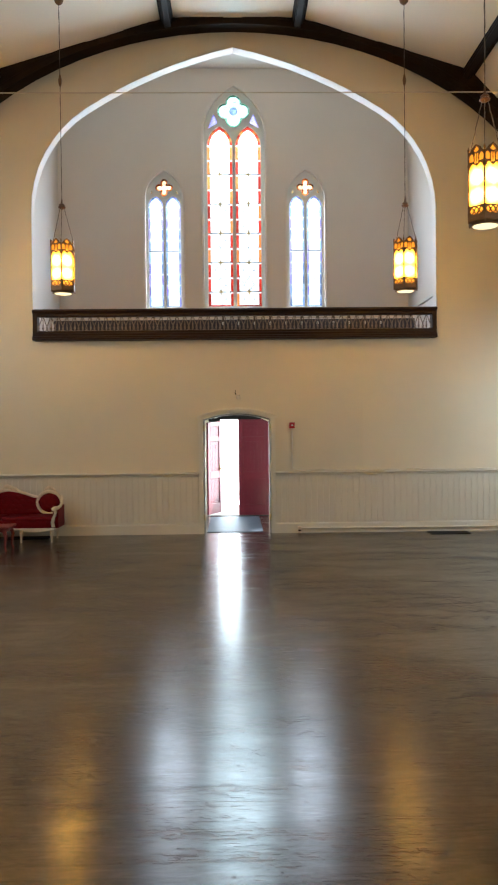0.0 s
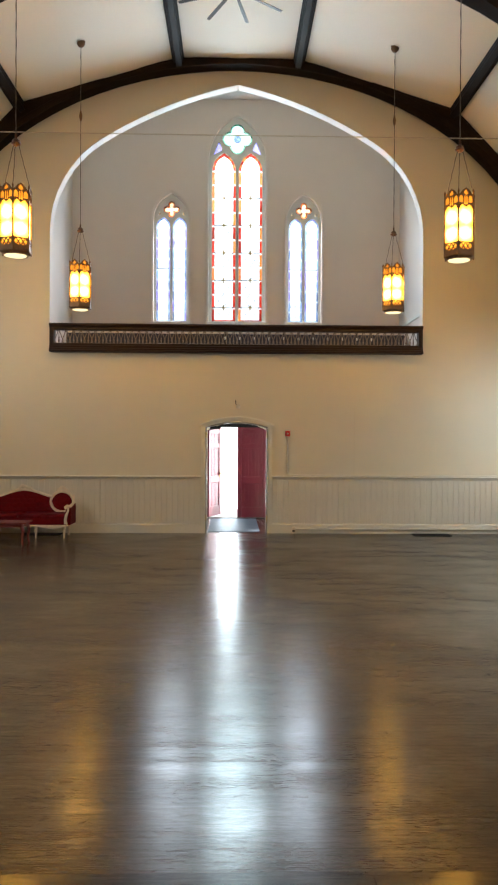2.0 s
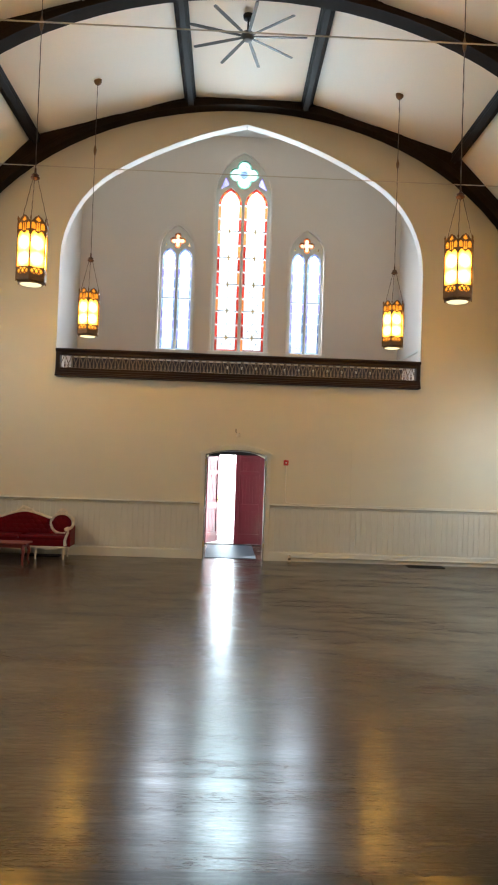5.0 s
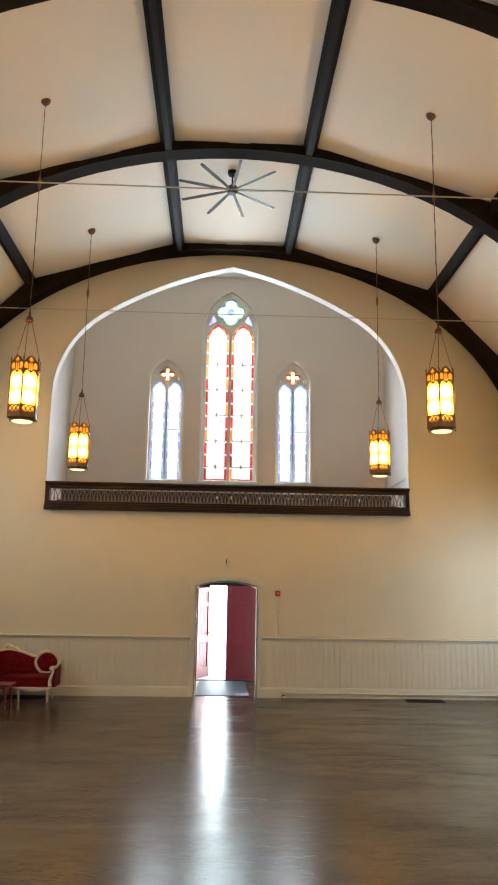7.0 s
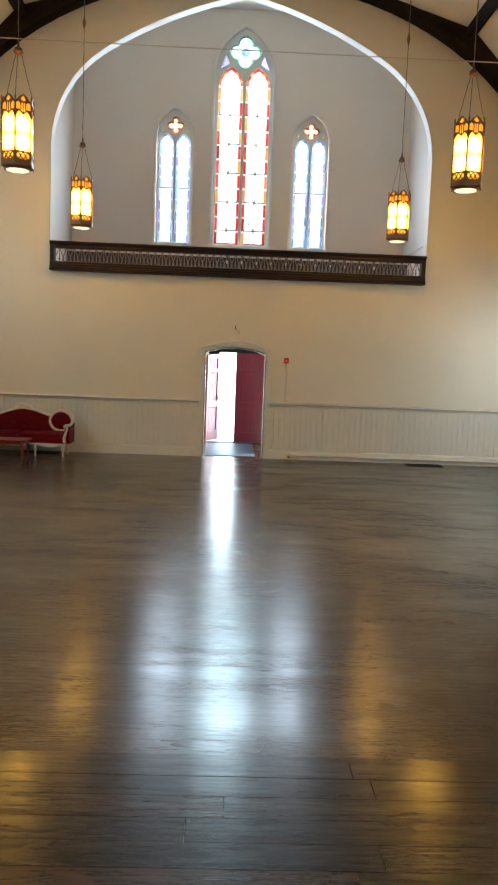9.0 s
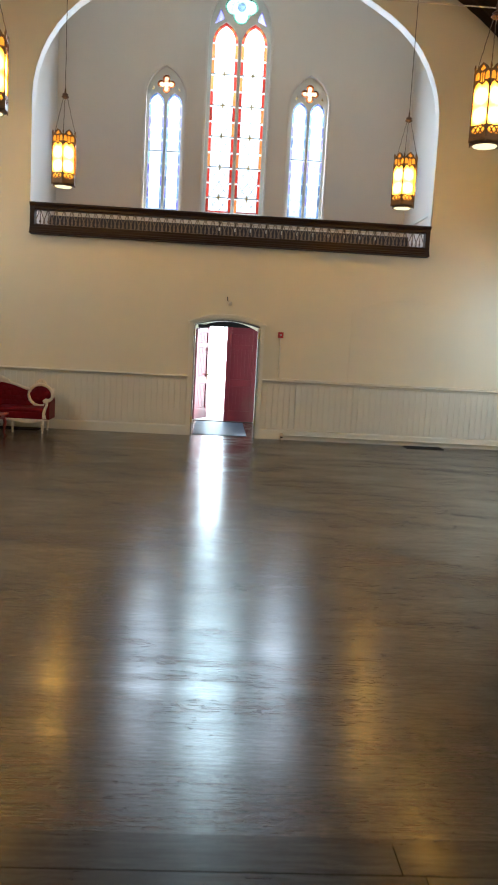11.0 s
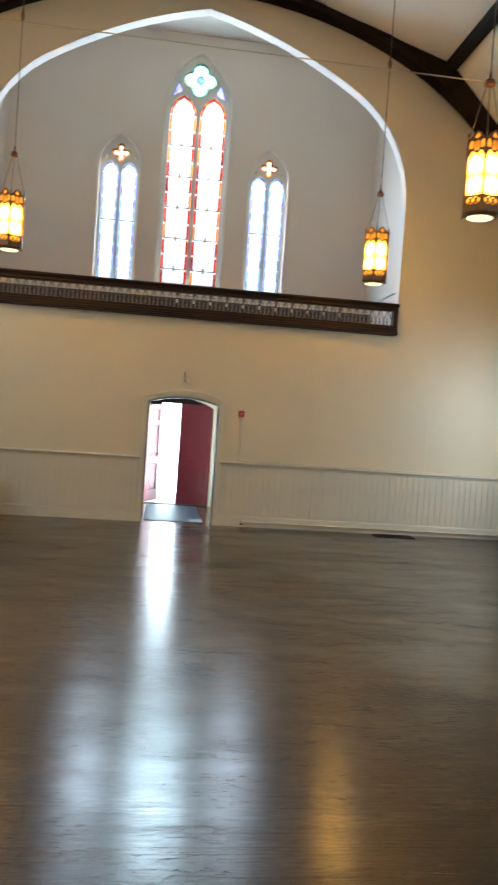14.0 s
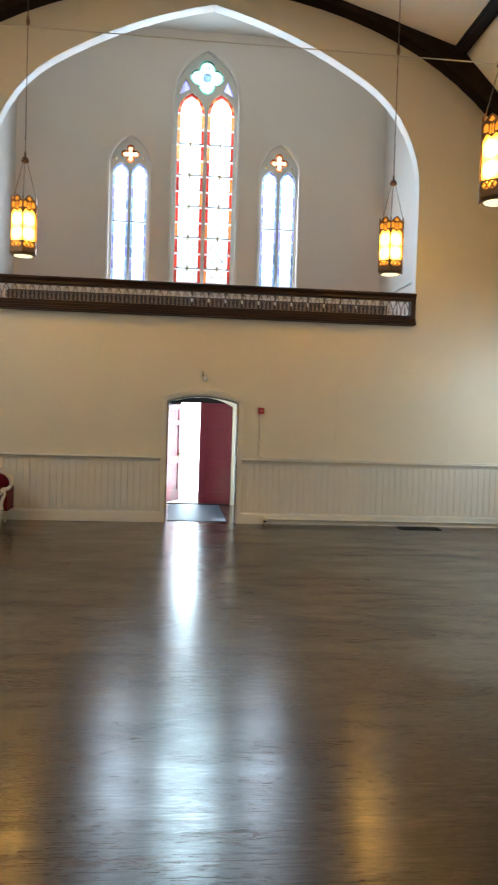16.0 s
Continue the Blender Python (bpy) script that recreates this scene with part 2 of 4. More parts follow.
PEW = surface("dark_pew_oak", (0.026, 0.014, 0.010), 0.32, vary=0.4, scale=5, grain=60, bump=0.06, stretch=(4, 1, 1))
PURLIN = surface("dark_stained_purlin", (0.012, 0.009, 0.008), 0.45, vary=0.3, scale=3, grain=40, bump=0.06, stretch=(6, 0.5, 6), spec=0.06)
FLOOR = floor_material("dark_strip_floor")
PLANK = floor_material("dark_stage_plank", laid=False, fine=0.55, tone=0.72, gloss=0.62, uneven=0.4)
STRIP = floor_material("dark_floor_strip", laid=False)
RED_DOOR = surface("dark_red_door_paint", (0.125, 0.008, 0.020), 0.30, vary=0.14, scale=3, grain=40, bump=0.04, coat=0.52, spec=0.3)
VELVET = surface("red_tufted_velvet", (0.125, 0.002, 0.006), 0.85, vary=0.3, scale=9, grain=120, bump=0.1, spec=0.1)
IVORY = surface("ivory_carved_wood", (0.72, 0.62, 0.48), 0.42, vary=0.15, scale=14, grain=80, bump=0.15)
TABLE = surface("red_brown_table_paint", (0.21, 0.028, 0.022), 0.35, vary=0.18, scale=6, grain=60, bump=0.04)
BRONZE = surface("aged_bronze", (0.17, 0.090, 0.036), 0.45, metal=0.3, vary=0.35, scale=12, grain=90, bump=0.1)
CHAIN = surface("dull_brown_chain", (0.13, 0.11, 0.09), 0.6, metal=0.3, vary=0.25, scale=12, grain=90, bump=0.05)
COPPER = surface("copper_collar", (0.13, 0.075, 0.05), 0.35, metal=0.9, vary=0.2, scale=12, grain=90, bump=0.05)
BRASS = surface("brass_hinge", (0.42, 0.30, 0.12), 0.38, metal=0.9, vary=0.2, scale=20, grain=90, bump=0.05)
STEEL = surface("brushed_fan_metal", (0.055, 0.058, 0.058), 0.65, metal=0.0, vary=0.08, scale=5, grain=80, bump=0.02)
BLACK = surface("black_iron", (0.010, 0.009, 0.009), 0.9, metal=0.0, vary=0.3, scale=10, grain=80, bump=0.05, spec=0.1)
RODPAINT = surface("beige_rod_paint", (0.50, 0.43, 0.34), 0.5, vary=0.1, scale=4, grain=50, bump=0.02)
ALARM = surface("red_alarm_plastic", (0.42, 0.018, 0.022), 0.35, vary=0.06, scale=10, grain=60, bump=0.0)
MAT = surface("grey_door_mat", (0.050, 0.060, 0.080), 0.95, vary=0.2, scale=6, grain=200, bump=0.3, spec=0.05)
STONE = surface("grey_stone_paving", (0.42, 0.40, 0.37), 0.85, vary=0.15, scale=1.2, grain=25, bump=0.2)
LOOPWOOD = surface("brown_turned_wood", (0.17, 0.125, 0.095), 0.36, vary=0.3, scale=12, grain=70, bump=0.06)
BALWOOD = surface("dark_polished_oak", (0.020, 0.0105, 0.0075), 0.42, vary=0.35, scale=3, grain=40, bump=0.05, stretch=(1, 6, 6), spec=0.2)
LEAD = surface("lead_came", (0.10, 0.10, 0.11), 0.5, metal=0.5, vary=0.2, scale=15, grain=60, bump=0.03)
JAMB = surface("dark_brown_jamb", (0.24, 0.21, 0.175), 0.5, vary=0.15, scale=4, grain=50, bump=0.04)
G_CLEAR = glass("pale_clear_glass", (0.95, 0.96, 0.97), 0.06)
G_BLUEWHITE = glass("pale_blue_glass", (0.92, 0.945, 0.97), 0.06)
G_RED = glass("ruby_glass", (0.60, 0.17, 0.13), 0.2)
G_ORANGE = glass("orange_glass", (0.70, 0.38, 0.20), 0.2)
G_GREEN = glass("green_glass", (0.25, 0.45, 0.35), 0.2)
G_MINT = glass("mint_glass", (0.62, 0.77, 0.70), 0.12)
G_YELLOW = glass("yellow_glass", (0.66, 0.54, 0.32), 0.2)
G_ROSE = glass("rose_glass", (0.95, 0.74, 0.55), 0.15)
G_LILAC = glass("lilac_glass", (0.50, 0.47, 0.80), 0.15)
G_PALEBLUE = glass("light_blue_glass", (0.46, 0.55, 0.74), 0.2)
G_SIDE = surface("frosted_side_glass", (0.80, 0.81, 0.80), 0.3, vary=0.04, scale=6, grain=80, bump=0.05)
L_GLASS = lamp_glass("lit_amber_glass", (4.46, 4.66), 21.0, 0.185)


# ---- mesh helpers ----
def part(name, bm, material, parent=None, label=""):
    me = bpy.data.meshes.new(name)
    bmesh.ops.recalc_face_normals(bm, faces=bm.faces)
    bm.to_mesh(me)
    bm.free()
    me.materials.append(material)
    ob = new(name, me)
    if parent is not None:
        ob.parent = parent
        ob.matrix_parent_inverse = parent.matrix_world.inverted()
    if label:
        ob["label"] = label
    return ob


def piece(name, mesh, parent, m):
    """One of many like pieces on one mesh."""
    ob = new(name, mesh)
    ob.matrix_basis = m
    ob.parent = parent
    return ob


def thing(name, label, category, group="", kind=""):
    return tagged(new(name), label, category, group, kind)


def box(bm, x0, x1, y0, y1, z0, z1, bevel=0.0):
    vs = [bm.verts.new((x, y, z)) for x in (x0, x1) for y in (y0, y1) for z in (z0, z1)]
    fs = [bm.faces.new([vs[i] for i in q]) for q in ((0, 1, 3, 2), (4, 6, 7, 5), (0, 4, 5, 1), (2, 3, 7, 6), (0, 2, 6, 4), (1, 5, 7, 3))]
    if bevel:
        es = {e for f in fs for e in f.edges}
        bmesh.ops.bevel(bm, geom=list(es), offset=bevel, segments=2, affect="EDGES", profile=0.5)
    return bm


def boxed(*a, **k):
    return box(bmesh.new(), *a, **k)


def rings(bm, loops, closed=True, caps=True):
    """Skin a list of equal rings of points."""
    vs = [[bm.verts.new(p) for p in ring] for ring in loops]
    n = len(vs[0])
    for a, b in zip(vs, vs[1:]):
        for i in range(n if closed else n - 1):
            j = (i + 1) % n
            bm.faces.new((a[i], a[j], b[j], b[i]))
    if caps and n > 2:
        bm.faces.new(vs[0][::-1])
        bm.faces.new(vs[-1])
    return bm


def lathe(bm, profile, seg=16, cx=0, cy=0, phase=0.0):
    """Turn a profile of (radius, z) about a vertical axis."""
    return rings(bm, [[(cx + r * math.cos(phase + 2 * math.pi * i / seg), cy + r * math.sin(phase + 2 * math.pi * i / seg), z) for i in range(seg)] for r, z in profile])


def tube(bm, points, radius, seg=8):
    """A round bar along points; radius may be a number or one per point."""
    pts = [Vector(p) for p in points]
    loops = []
    side = None
    for i, p in enumerate(pts):
        d = (pts[min(i + 1, len(pts) - 1)] - pts[max(i - 1, 0)]).normalized()
        if side is None:
            side = d.orthogonal().normalized()
        side = (side - d * side.dot(d)).normalized()
        other = d.cross(side)
        r = radius[i] if isinstance(radius, (list, tuple)) else radius
        loops.append([p + r * (math.cos(2 * math.pi * k / seg) * side + math.sin(2 * math.pi * k / seg) * other) for k in range(seg)])
    return rings(bm, loops)


def plate(bm, outer, holes, y0, y1):
    """A flat slab in the x-z plane with holes through it, from y0 to y1."""
    loops = [outer] + list(holes)
    for y in (y0, y1):
        es = []
        for lp in loops:
            vs = [bm.verts.new((x, y, z)) for x, z in lp]
            es += [bm.edges.new((vs[i], vs[(i + 1) % len(vs)])) for i in range(len(vs))]
        bmesh.ops.triangle_fill(bm, use_beauty=True, use_dissolve=False, edges=es)
    for lp in loops:
        a = [bm.verts.new((x, y0, z)) for x, z in lp]
        b = [bm.verts.new((x, y1, z)) for x, z in lp]
        for i in range(len(lp)):
            j = (i + 1) % len(lp)
            bm.faces.new((a[i], a[j], b[j], b[i]))
    bmesh.ops.remove_doubles(bm, verts=bm.verts, dist=1e-5)
    return bm


def prism_x(bm, poly_yz, x0, x1):
    return rings(bm, [[(x0, y, z) for y, z in poly_yz], [(x1, y, z) for y, z in poly_yz]])


def prism_y(bm, poly_xz, y0, y1):
    return rings(bm, [[(x, y0, z) for x, z in poly_xz], [(x, y1, z) for x, z in poly_xz]])


def lancet(cx, half, z0, spring, rise, steps=9):
    """Outline of a pointed opening, counter-clockwise from its lower left corner."""
    radius = (half * half + rise * rise) / (2 * half)
    right = []
    for i in range(steps + 1):
        ang = math.acos((radius - half) / radius) * i / steps
        right.append((cx + half - radius + radius * math.cos(ang), spring + radius * math.sin(ang)))
    left = [(2 * cx - x, z) for x, z in reversed(right[:-1])]
    return [(cx - half, z0), (cx + half, z0)] + right + left


def segment_arch(cx, half, z0, spring, crown, steps=12):
    """Outline of an opening with a shallow arched head."""
    rise = crown - spring
    radius = (half * half + rise * rise) / (2 * rise)
    a = math.asin(half / radius)
    top = [(cx + radius * math.sin(a - 2 * a * i / steps), crown - radius + radius * math.cos(a - 2 * a * i / steps)) for i in range(steps + 1)]
    return [(cx - half, z0), (cx + half, z0)] + top


def foil(cx, cz, lobe, offset, count=4, turn=0.0, steps=8):
    """Outline of a foil: lobes of one radius set off from the middle."""
    half = math.pi / count
    rho = offset * math.cos(half) + math.sqrt(max(0, lobe * lobe - (offset * math.sin(half)) ** 2))
    lim = math.atan2(rho * math.sin(half), rho * math.cos(half) - offset)
    pts = []
    for k in range(count):
        mid = turn + 2 * math.pi * k / count
        ox, oz = cx + offset * math.cos(mid), cz + offset * math.sin(mid)
        for i in range(steps):
            a = mid - lim + 2 * lim * i / steps
            pts.append((ox + lobe * math.cos(a), oz + lobe * math.sin(a)))
    return pts


# ---- the hall: floor, walls, ceiling ----
T_FRONT = 0.24                       # thickness of the wall with the gallery arch
DOOR_HALF, DOOR_SPRING, DOOR_CROWN = 0.63, 2.13, 2.24
RIDGE = [(-WALL_X, 6.30), (-4.27, 8.37), (-1.18, 9.30), (1.18, 9.30), (4.27, 8.37), (WALL_X, 6.30)]


def gallery_arch(half=3.74, base=3.62, spring=6.0, apex=8.97, steps=8):
    """Four-centred arch over the gallery: tight haunches, nearly straight top limbs."""
    r = 2.2
    cx = half - r
    right = [(half, base)]
    end = math.acos(1.19 / r)
    for i in range(steps + 1):
        a = end * i / steps
        right.append((cx + r * math.cos(a), spring + r * math.sin(a)))
    p0, p1, p2 = right[-1], (1.46, apex - 0.32), (0.0, apex)
    for i in range(1, steps + 1):
        u = i / steps
        right.append(tuple((1 - u) ** 2 * p0[k] + 2 * u * (1 - u) * p1[k] + u * u * p2[k] for k in range(2)))
    return [(-half, base)] + right + [(-x, z) for x, z in reversed(right[1:-1])]


ARCH = gallery_arch()
bm = bmesh.new()
plate(bm, [(-6.7, -0.2), (6.7, -0.2), (6.7, 10.2), (-6.7, 10.2)],
      [segment_arch(0, DOOR_HALF, -0.01, DOOR_SPRING, DOOR_CROWN), ARCH], 0.0, T_FRONT)
wall_front = tagged(part("wall_north", bm, CREAM), "cream painted end wall with a wide gallery arch and a doorway", "wall", kind="structure")
# white painted reveal inside the arch, 4 mm proud of the masonry
inner = [(x * 0.9988, z if z < 5 else 5 + (z - 5) * 0.9985) for x, z in ARCH]
bm = bmesh.new()
n_arch = len(inner)
fr, bk = [bm.verts.new((x, 0.006, z)) for x, z in inner], [bm.verts.new((x, T_FRONT - 0.006, z)) for x, z in inner]
for i in range(1, n_arch):
    bm.faces.new((fr[i], fr[(i + 1) % n_arch], bk[(i + 1) % n_arch], bk[i]))
tagged(part("trim_arch", bm, WHITE), "white painted reveal of the gallery arch", "trim", kind="structure")


def side_wall(name, side):
    bm = bmesh.new()
    holes = [lancet(wy, 0.55, 2.1, 4.4, 0.9) for wy in SIDE_WINDOWS]
    plate(bm, [(END_Y - 0.3, -0.2), (0.0, -0.2), (0.0, 7.0), (END_Y - 0.3, 7.0)], holes, 0, 0.38)
    for v in bm.verts:
        v.co = Vector((side * (WALL_X + v.co.y), v.co.x, v.co.z))
    return tagged(part(name, bm, CREAM), "cream painted side wall of the hall", "wall", kind="structure")


side_wall("wall_west", -1)
side_wall("wall_east", 1)
for k, wy in enumerate(SIDE_WINDOWS):
    for side in (-1, 1):
        bm = bmesh.new()
        plate(bm, lancet(wy, 0.55, 2.1, 4.4, 0.9), [], 0.2, 0.208)
        for v in bm.verts:
            v.co = Vector((side * (WALL_X + v.co.y), v.co.x, v.co.z))
        tagged(part("window_side", bm, G_SIDE), "plain pointed side window of pale glass", "window", kind="structure")
tagged(part("wall_south", boxed(-6.7, 6.7, END_Y - 0.3, END_Y, -0.2, 10.2), CREAM), "cream painted wall behind the stage", "wall", kind="structure")

STRIP_END = -12.578 + 54 * 0.057    # separate strips lie between the stage and this line
floor = tagged(part("floor", boxed(-6.7, 6.7, STRIP_END, 2.70, -0.2, 0.0), FLOOR), "dark worn strip wood hall floor with a dull sheen", "floor", kind="structure")

# ceiling: three long panels on each side of the middle, one mesh
bm = bmesh.new()
up = [(x, z + 0.16) for x, z in RIDGE]
prism_y(bm, RIDGE + up[::-1], END_Y - 0.3, -0.002)
tagged(part("ceiling", bm, CEIL), "cream painted sloping plaster ceiling in flat panels", "ceiling", kind="structure")
# unseen slab added over the ceiling, closing the hall against the sky
tagged(part("cover_slab", boxed(-6.9, 6.9, END_Y - 0.4, -0.003, 9.6, 9.75), BLACK), "added dark slab above the ceiling, out of view", "roof", kind="structure")

# gallery behind the arch
GX = 4.02
tagged(part("floor_gallery", boxed(-GX, GX, T_FRONT, BACK_Y, 3.45, 3.62), PLANK), "dark wooden gallery floor", "floor", kind="structure")
for side, nm in ((-1, "wall_gallery_west"), (1, "wall_gallery_east")):
    x0, x1 = sorted((side * GX, side * (GX + 0.3)))
    tagged(part(nm, boxed(x0, x1, T_FRONT, BACK_Y, 3.3, 10.4), WHITE), "white plaster side wall of the gallery", "wall", kind="structure")
    x0, x1 = sorted((side * (GX - 0.03), side * GX))
    tagged(part("trim_gallery", boxed(x0, x1, T_FRONT + 0.02, BACK_Y - 0.02, 4.365 if side < 0 else 4.58, 4.43 if side < 0 else 4.655, bevel=0.008), REVEAL), "white moulding along the gallery side wall", "trim", kind="structure")
tagged(part("ceiling_gallery", boxed(-GX - 0.3, GX + 0.3, T_FRONT, BACK_Y + 0.5, 10.2, 10.4), WHITE), "white plaster gallery ceiling", "ceiling", kind="structure")

# window wall of the gallery, and the outer door wall below it
C_WIN = lancet(0.01, 0.70, 4.73, 8.72, 1.08)
S_WIN = [lancet(sx, 0.43, 4.725, 7.25, 0.64) for sx in (-1.61, 1.66)]
bm = bmesh.new()
plate(bm, [(-GX - 0.3, 3.3), (GX + 0.3, 3.3), (GX + 0.3, 10.4), (-GX - 0.3, 10.4)], [C_WIN] + S_WIN, BACK_Y, BACK_Y + 0.5)
tagged(part("wall_gallery_north", bm, WHITE), "white plaster gallery wall with three pointed windows", "wall", kind="structure")
LOBBY_Y = 2.70
bm = bmesh.new()
plate(bm, [(-2.4, -0.2), (2.4, -0.2), (2.4, 3.4), (-2.4, 3.4)], [segment_arch(0.03, 0.70, -0.01, 2.08, 2.27)], LOBBY_Y, LOBBY_Y + 0.35)
tagged(part("wall_lobby_north", bm, CREAM), "outer wall of the entrance lobby with an arched doorway", "wall", kind="structure")
# unseen side walls; their openings are added to hold the two lobby lamps
for side in (-1, 1):
    bm = bmesh.new()
    plate(bm, [(T_FRONT, -0.2), (LOBBY_Y, -0.2), (LOBBY_Y, 3.4), (T_FRONT, 3.4)], [lancet(1.55, 0.45, 0.9, 1.9, 0.5)], 0, 0.3)
    for v in bm.verts:
        v.co = Vector((side * (2.1 + v.co.y), v.co.x, v.co.z))
    tagged(part("wall_lobby_side", bm, CREAM), "cream side wall of the entrance lobby", "wall", kind="structure")
tagged(part("ceiling_lobby", boxed(-2.4, 2.4, T_FRONT, LOBBY_Y + 0.5, 3.30, 3.44), CREAM), "cream lobby ceiling", "ceiling", kind="structure")

# stage the camera stands on
STAGE_Y, STAGE_Z = -12.59, 0.45
tagged(part("floor_stage", boxed(-WALL_X, WALL_X, END_Y, STAGE_Y - 0.012, 0.0, STAGE_Z - 0.022), DARK), "dark wooden stage platform", "stage", kind="structure")

# ground outside, to the horizon
bm = bmesh.new()
bmesh.ops.create_grid(bm, x_segments=2, y_segments=2, size=600)
for v in bm.verts:
    v.co.z = -0.21
tagged(part("ground", bm, STONE), "pale paved ground outside", "ground", kind="structure")
tagged(part("threshold", boxed(-0.66, 0.72, LOBBY_Y + 0.001, LOBBY_Y + 0.12, -0.02, 0.012, bevel=0.004), DARK), "dark wooden threshold under the entrance door", "threshold", kind="structure")
tagged(part("doorstep", boxed(-1.6, 1.6, LOBBY_Y + 0.001, 5.2, -0.2, -0.02, bevel=0.01), STONE), "pale stone landing outside the entrance door", "doorstep", kind="structure")


# ---- wall trim ----
def run_of_trim(name, poly_yz, x0, x1, label, mat=TRIM):
    bm = bmesh.new()
    prism_x(bm, poly_yz, x0, x1)
    return tagged(part(name, bm, mat), label, "trim", kind="structure")


CAS = 0.715       # outer half width of the door casing
RAIL = [(0, 1.075), (-0.022, 1.075), (-0.030, 1.085), (-0.030, 1.105), (-0.064, 1.118), (-0.072, 1.130), (-0.068, 1.146), (0, 1.15)]
BASE = [(0, 0.0), (-0.030, 0.0), (-0.030, 0.165), (-0.024, 0.180), (-0.012, 0.192), (0, 0.195)]
for x0, x1 in ((-WALL_X, -CAS), (CAS, WALL_X)):
    run_of_trim("trim_chair_rail", RAIL, x0, x1, "cream painted moulded chair rail on the end wall")
    run_of_trim("baseboard", BASE, x0, x1, "cream painted baseboard along the end wall")
for side in (-1, 1):
    for nm, prof in (("trim_chair_rail", RAIL), ("baseboard", BASE)):
        bm = bmesh.new()
        rings(bm, [[(side * (WALL_X + y), y_end, z) for y, z in prof] for y_end in (-0.075, END_Y)])
        tagged(part(nm, bm, TRIM), "cream painted moulding along the side wall", "trim", kind="structure")

# door casing: stepped arched architrave
out_a = segment_arch(0, CAS, 0, DOOR_SPRING + 0.045, DOOR_CROWN + 0.085)
in_a = segment_arch(0, DOOR_HALF, 0, DOOR_SPRING, DOOR_CROWN)
mid_a = segment_arch(0, DOOR_HALF + 0.028, 0, DOOR_SPRING + 0.015, DOOR_CROWN + 0.03)


def architrave(bm, a, b, y0, y1):
    ring = a[1:] + a[:1]
    ring_b = b[1:] + b[:1]
    rings(bm, [[(p[0], y0, p[1]) for p in (ring[i], ring_b[i])] + [(p[0], y1, p[1]) for p in (ring_b[i], ring[i])] for i in range(len(ring))])


door_frame = thing("door_frame", "cream painted arched door casing round the open doorway", "door frame", kind="structure")
bm = bmesh.new()
architrave(bm, out_a, mid_a, -0.045, 0.0)
part("architrave", bm, TRIM, door_frame)
bm = bmesh.new()
architrave(bm, mid_a, in_a, -0.022, 0.0)
part("inner_bead", bm, TRIM, door_frame)
bm = bmesh.new()
lin = segment_arch(0, DOOR_HALF - 0.004, 0, DOOR_SPRING, DOOR_CROWN - 0.004)
architrave(bm, lin, segment_arch(0, DOOR_HALF - 0.03, 0, DOOR_SPRING - 0.02, DOOR_CROWN - 0.03), 0.05, T_FRONT + 0.02)
# lining coloured browner and darker than the cream casing
part("jamb_lining", bm, JAMB, door_frame, "dark brown inner jamb")
for side in (-1, 1):
    for hz in (0.30, 1.97):
        bm = boxed(side * (DOOR_HALF - 0.012) - 0.012, side * (DOOR_HALF - 0.012) + 0.012, 0.028, 0.048, hz - 0.055, hz + 0.055, bevel=0.003)
        tube(bm, [(side * (DOOR_HALF - 0.026), 0.026, hz - 0.06), (side * (DOOR_HALF - 0.026), 0.026, hz + 0.06)], 0.008)
        part("hinge", bm, BRASS, door_frame, "brass butt hinge")

# drip mould over the head, ending in square stops
bm = bmesh.new()
hood_o = segment_arch(0, CAS + 0.022, 0, DOOR_SPRING + 0.048, DOOR_CROWN + 0.108)[2:]
hood_i = segment_arch(0, CAS - 0.002, 0, DOOR_SPRING + 0.046, DOOR_CROWN + 0.083)[2:]
rings(bm, [[(o[0], -0.052, o[1]), (o[0], -0.002, o[1]), (i[0], -0.002, i[1]), (i[0], -0.062, i[1])] for o, i in zip(hood_o, hood_i)])
for side in (-1, 1):
    x0, x1 = sorted((side * (CAS - 0.005), side * (CAS + 0.030)))
    box(bm, x0, x1, -0.060, -0.002, DOOR_SPRING + 0.015, DOOR_SPRING + 0.052, bevel=0.004)
part("drip_mould", bm, TRIM, door_frame)
# raised plaster edge of a doorway that was walled up
old = segment_arch(3.42, 1.06, 1.155, 2.52, 2.80, 16)
old_in = segment_arch(3.42, 1.045, 1.155, 2.51, 2.785, 16)
bm = bmesh.new()
ring, ring_b = old[1:] + old[:1], old_in[1:] + old_in[:1]
rings(bm, [[(p[0], -0.0005, p[1]), (p[0], -0.0025, p[1]), (q[0], -0.0045, q[1]), (q[0], -0.0005, q[1])] for p, q in zip(ring, ring_b)])
part("plaster_edge", bm, CREAM, wall_front)

# ---- roof timbers ----
TRUSS_FRONT = [-0.42, -4.18, -7.94, -11.70, -15.46]
TRUSS_W = 0.30


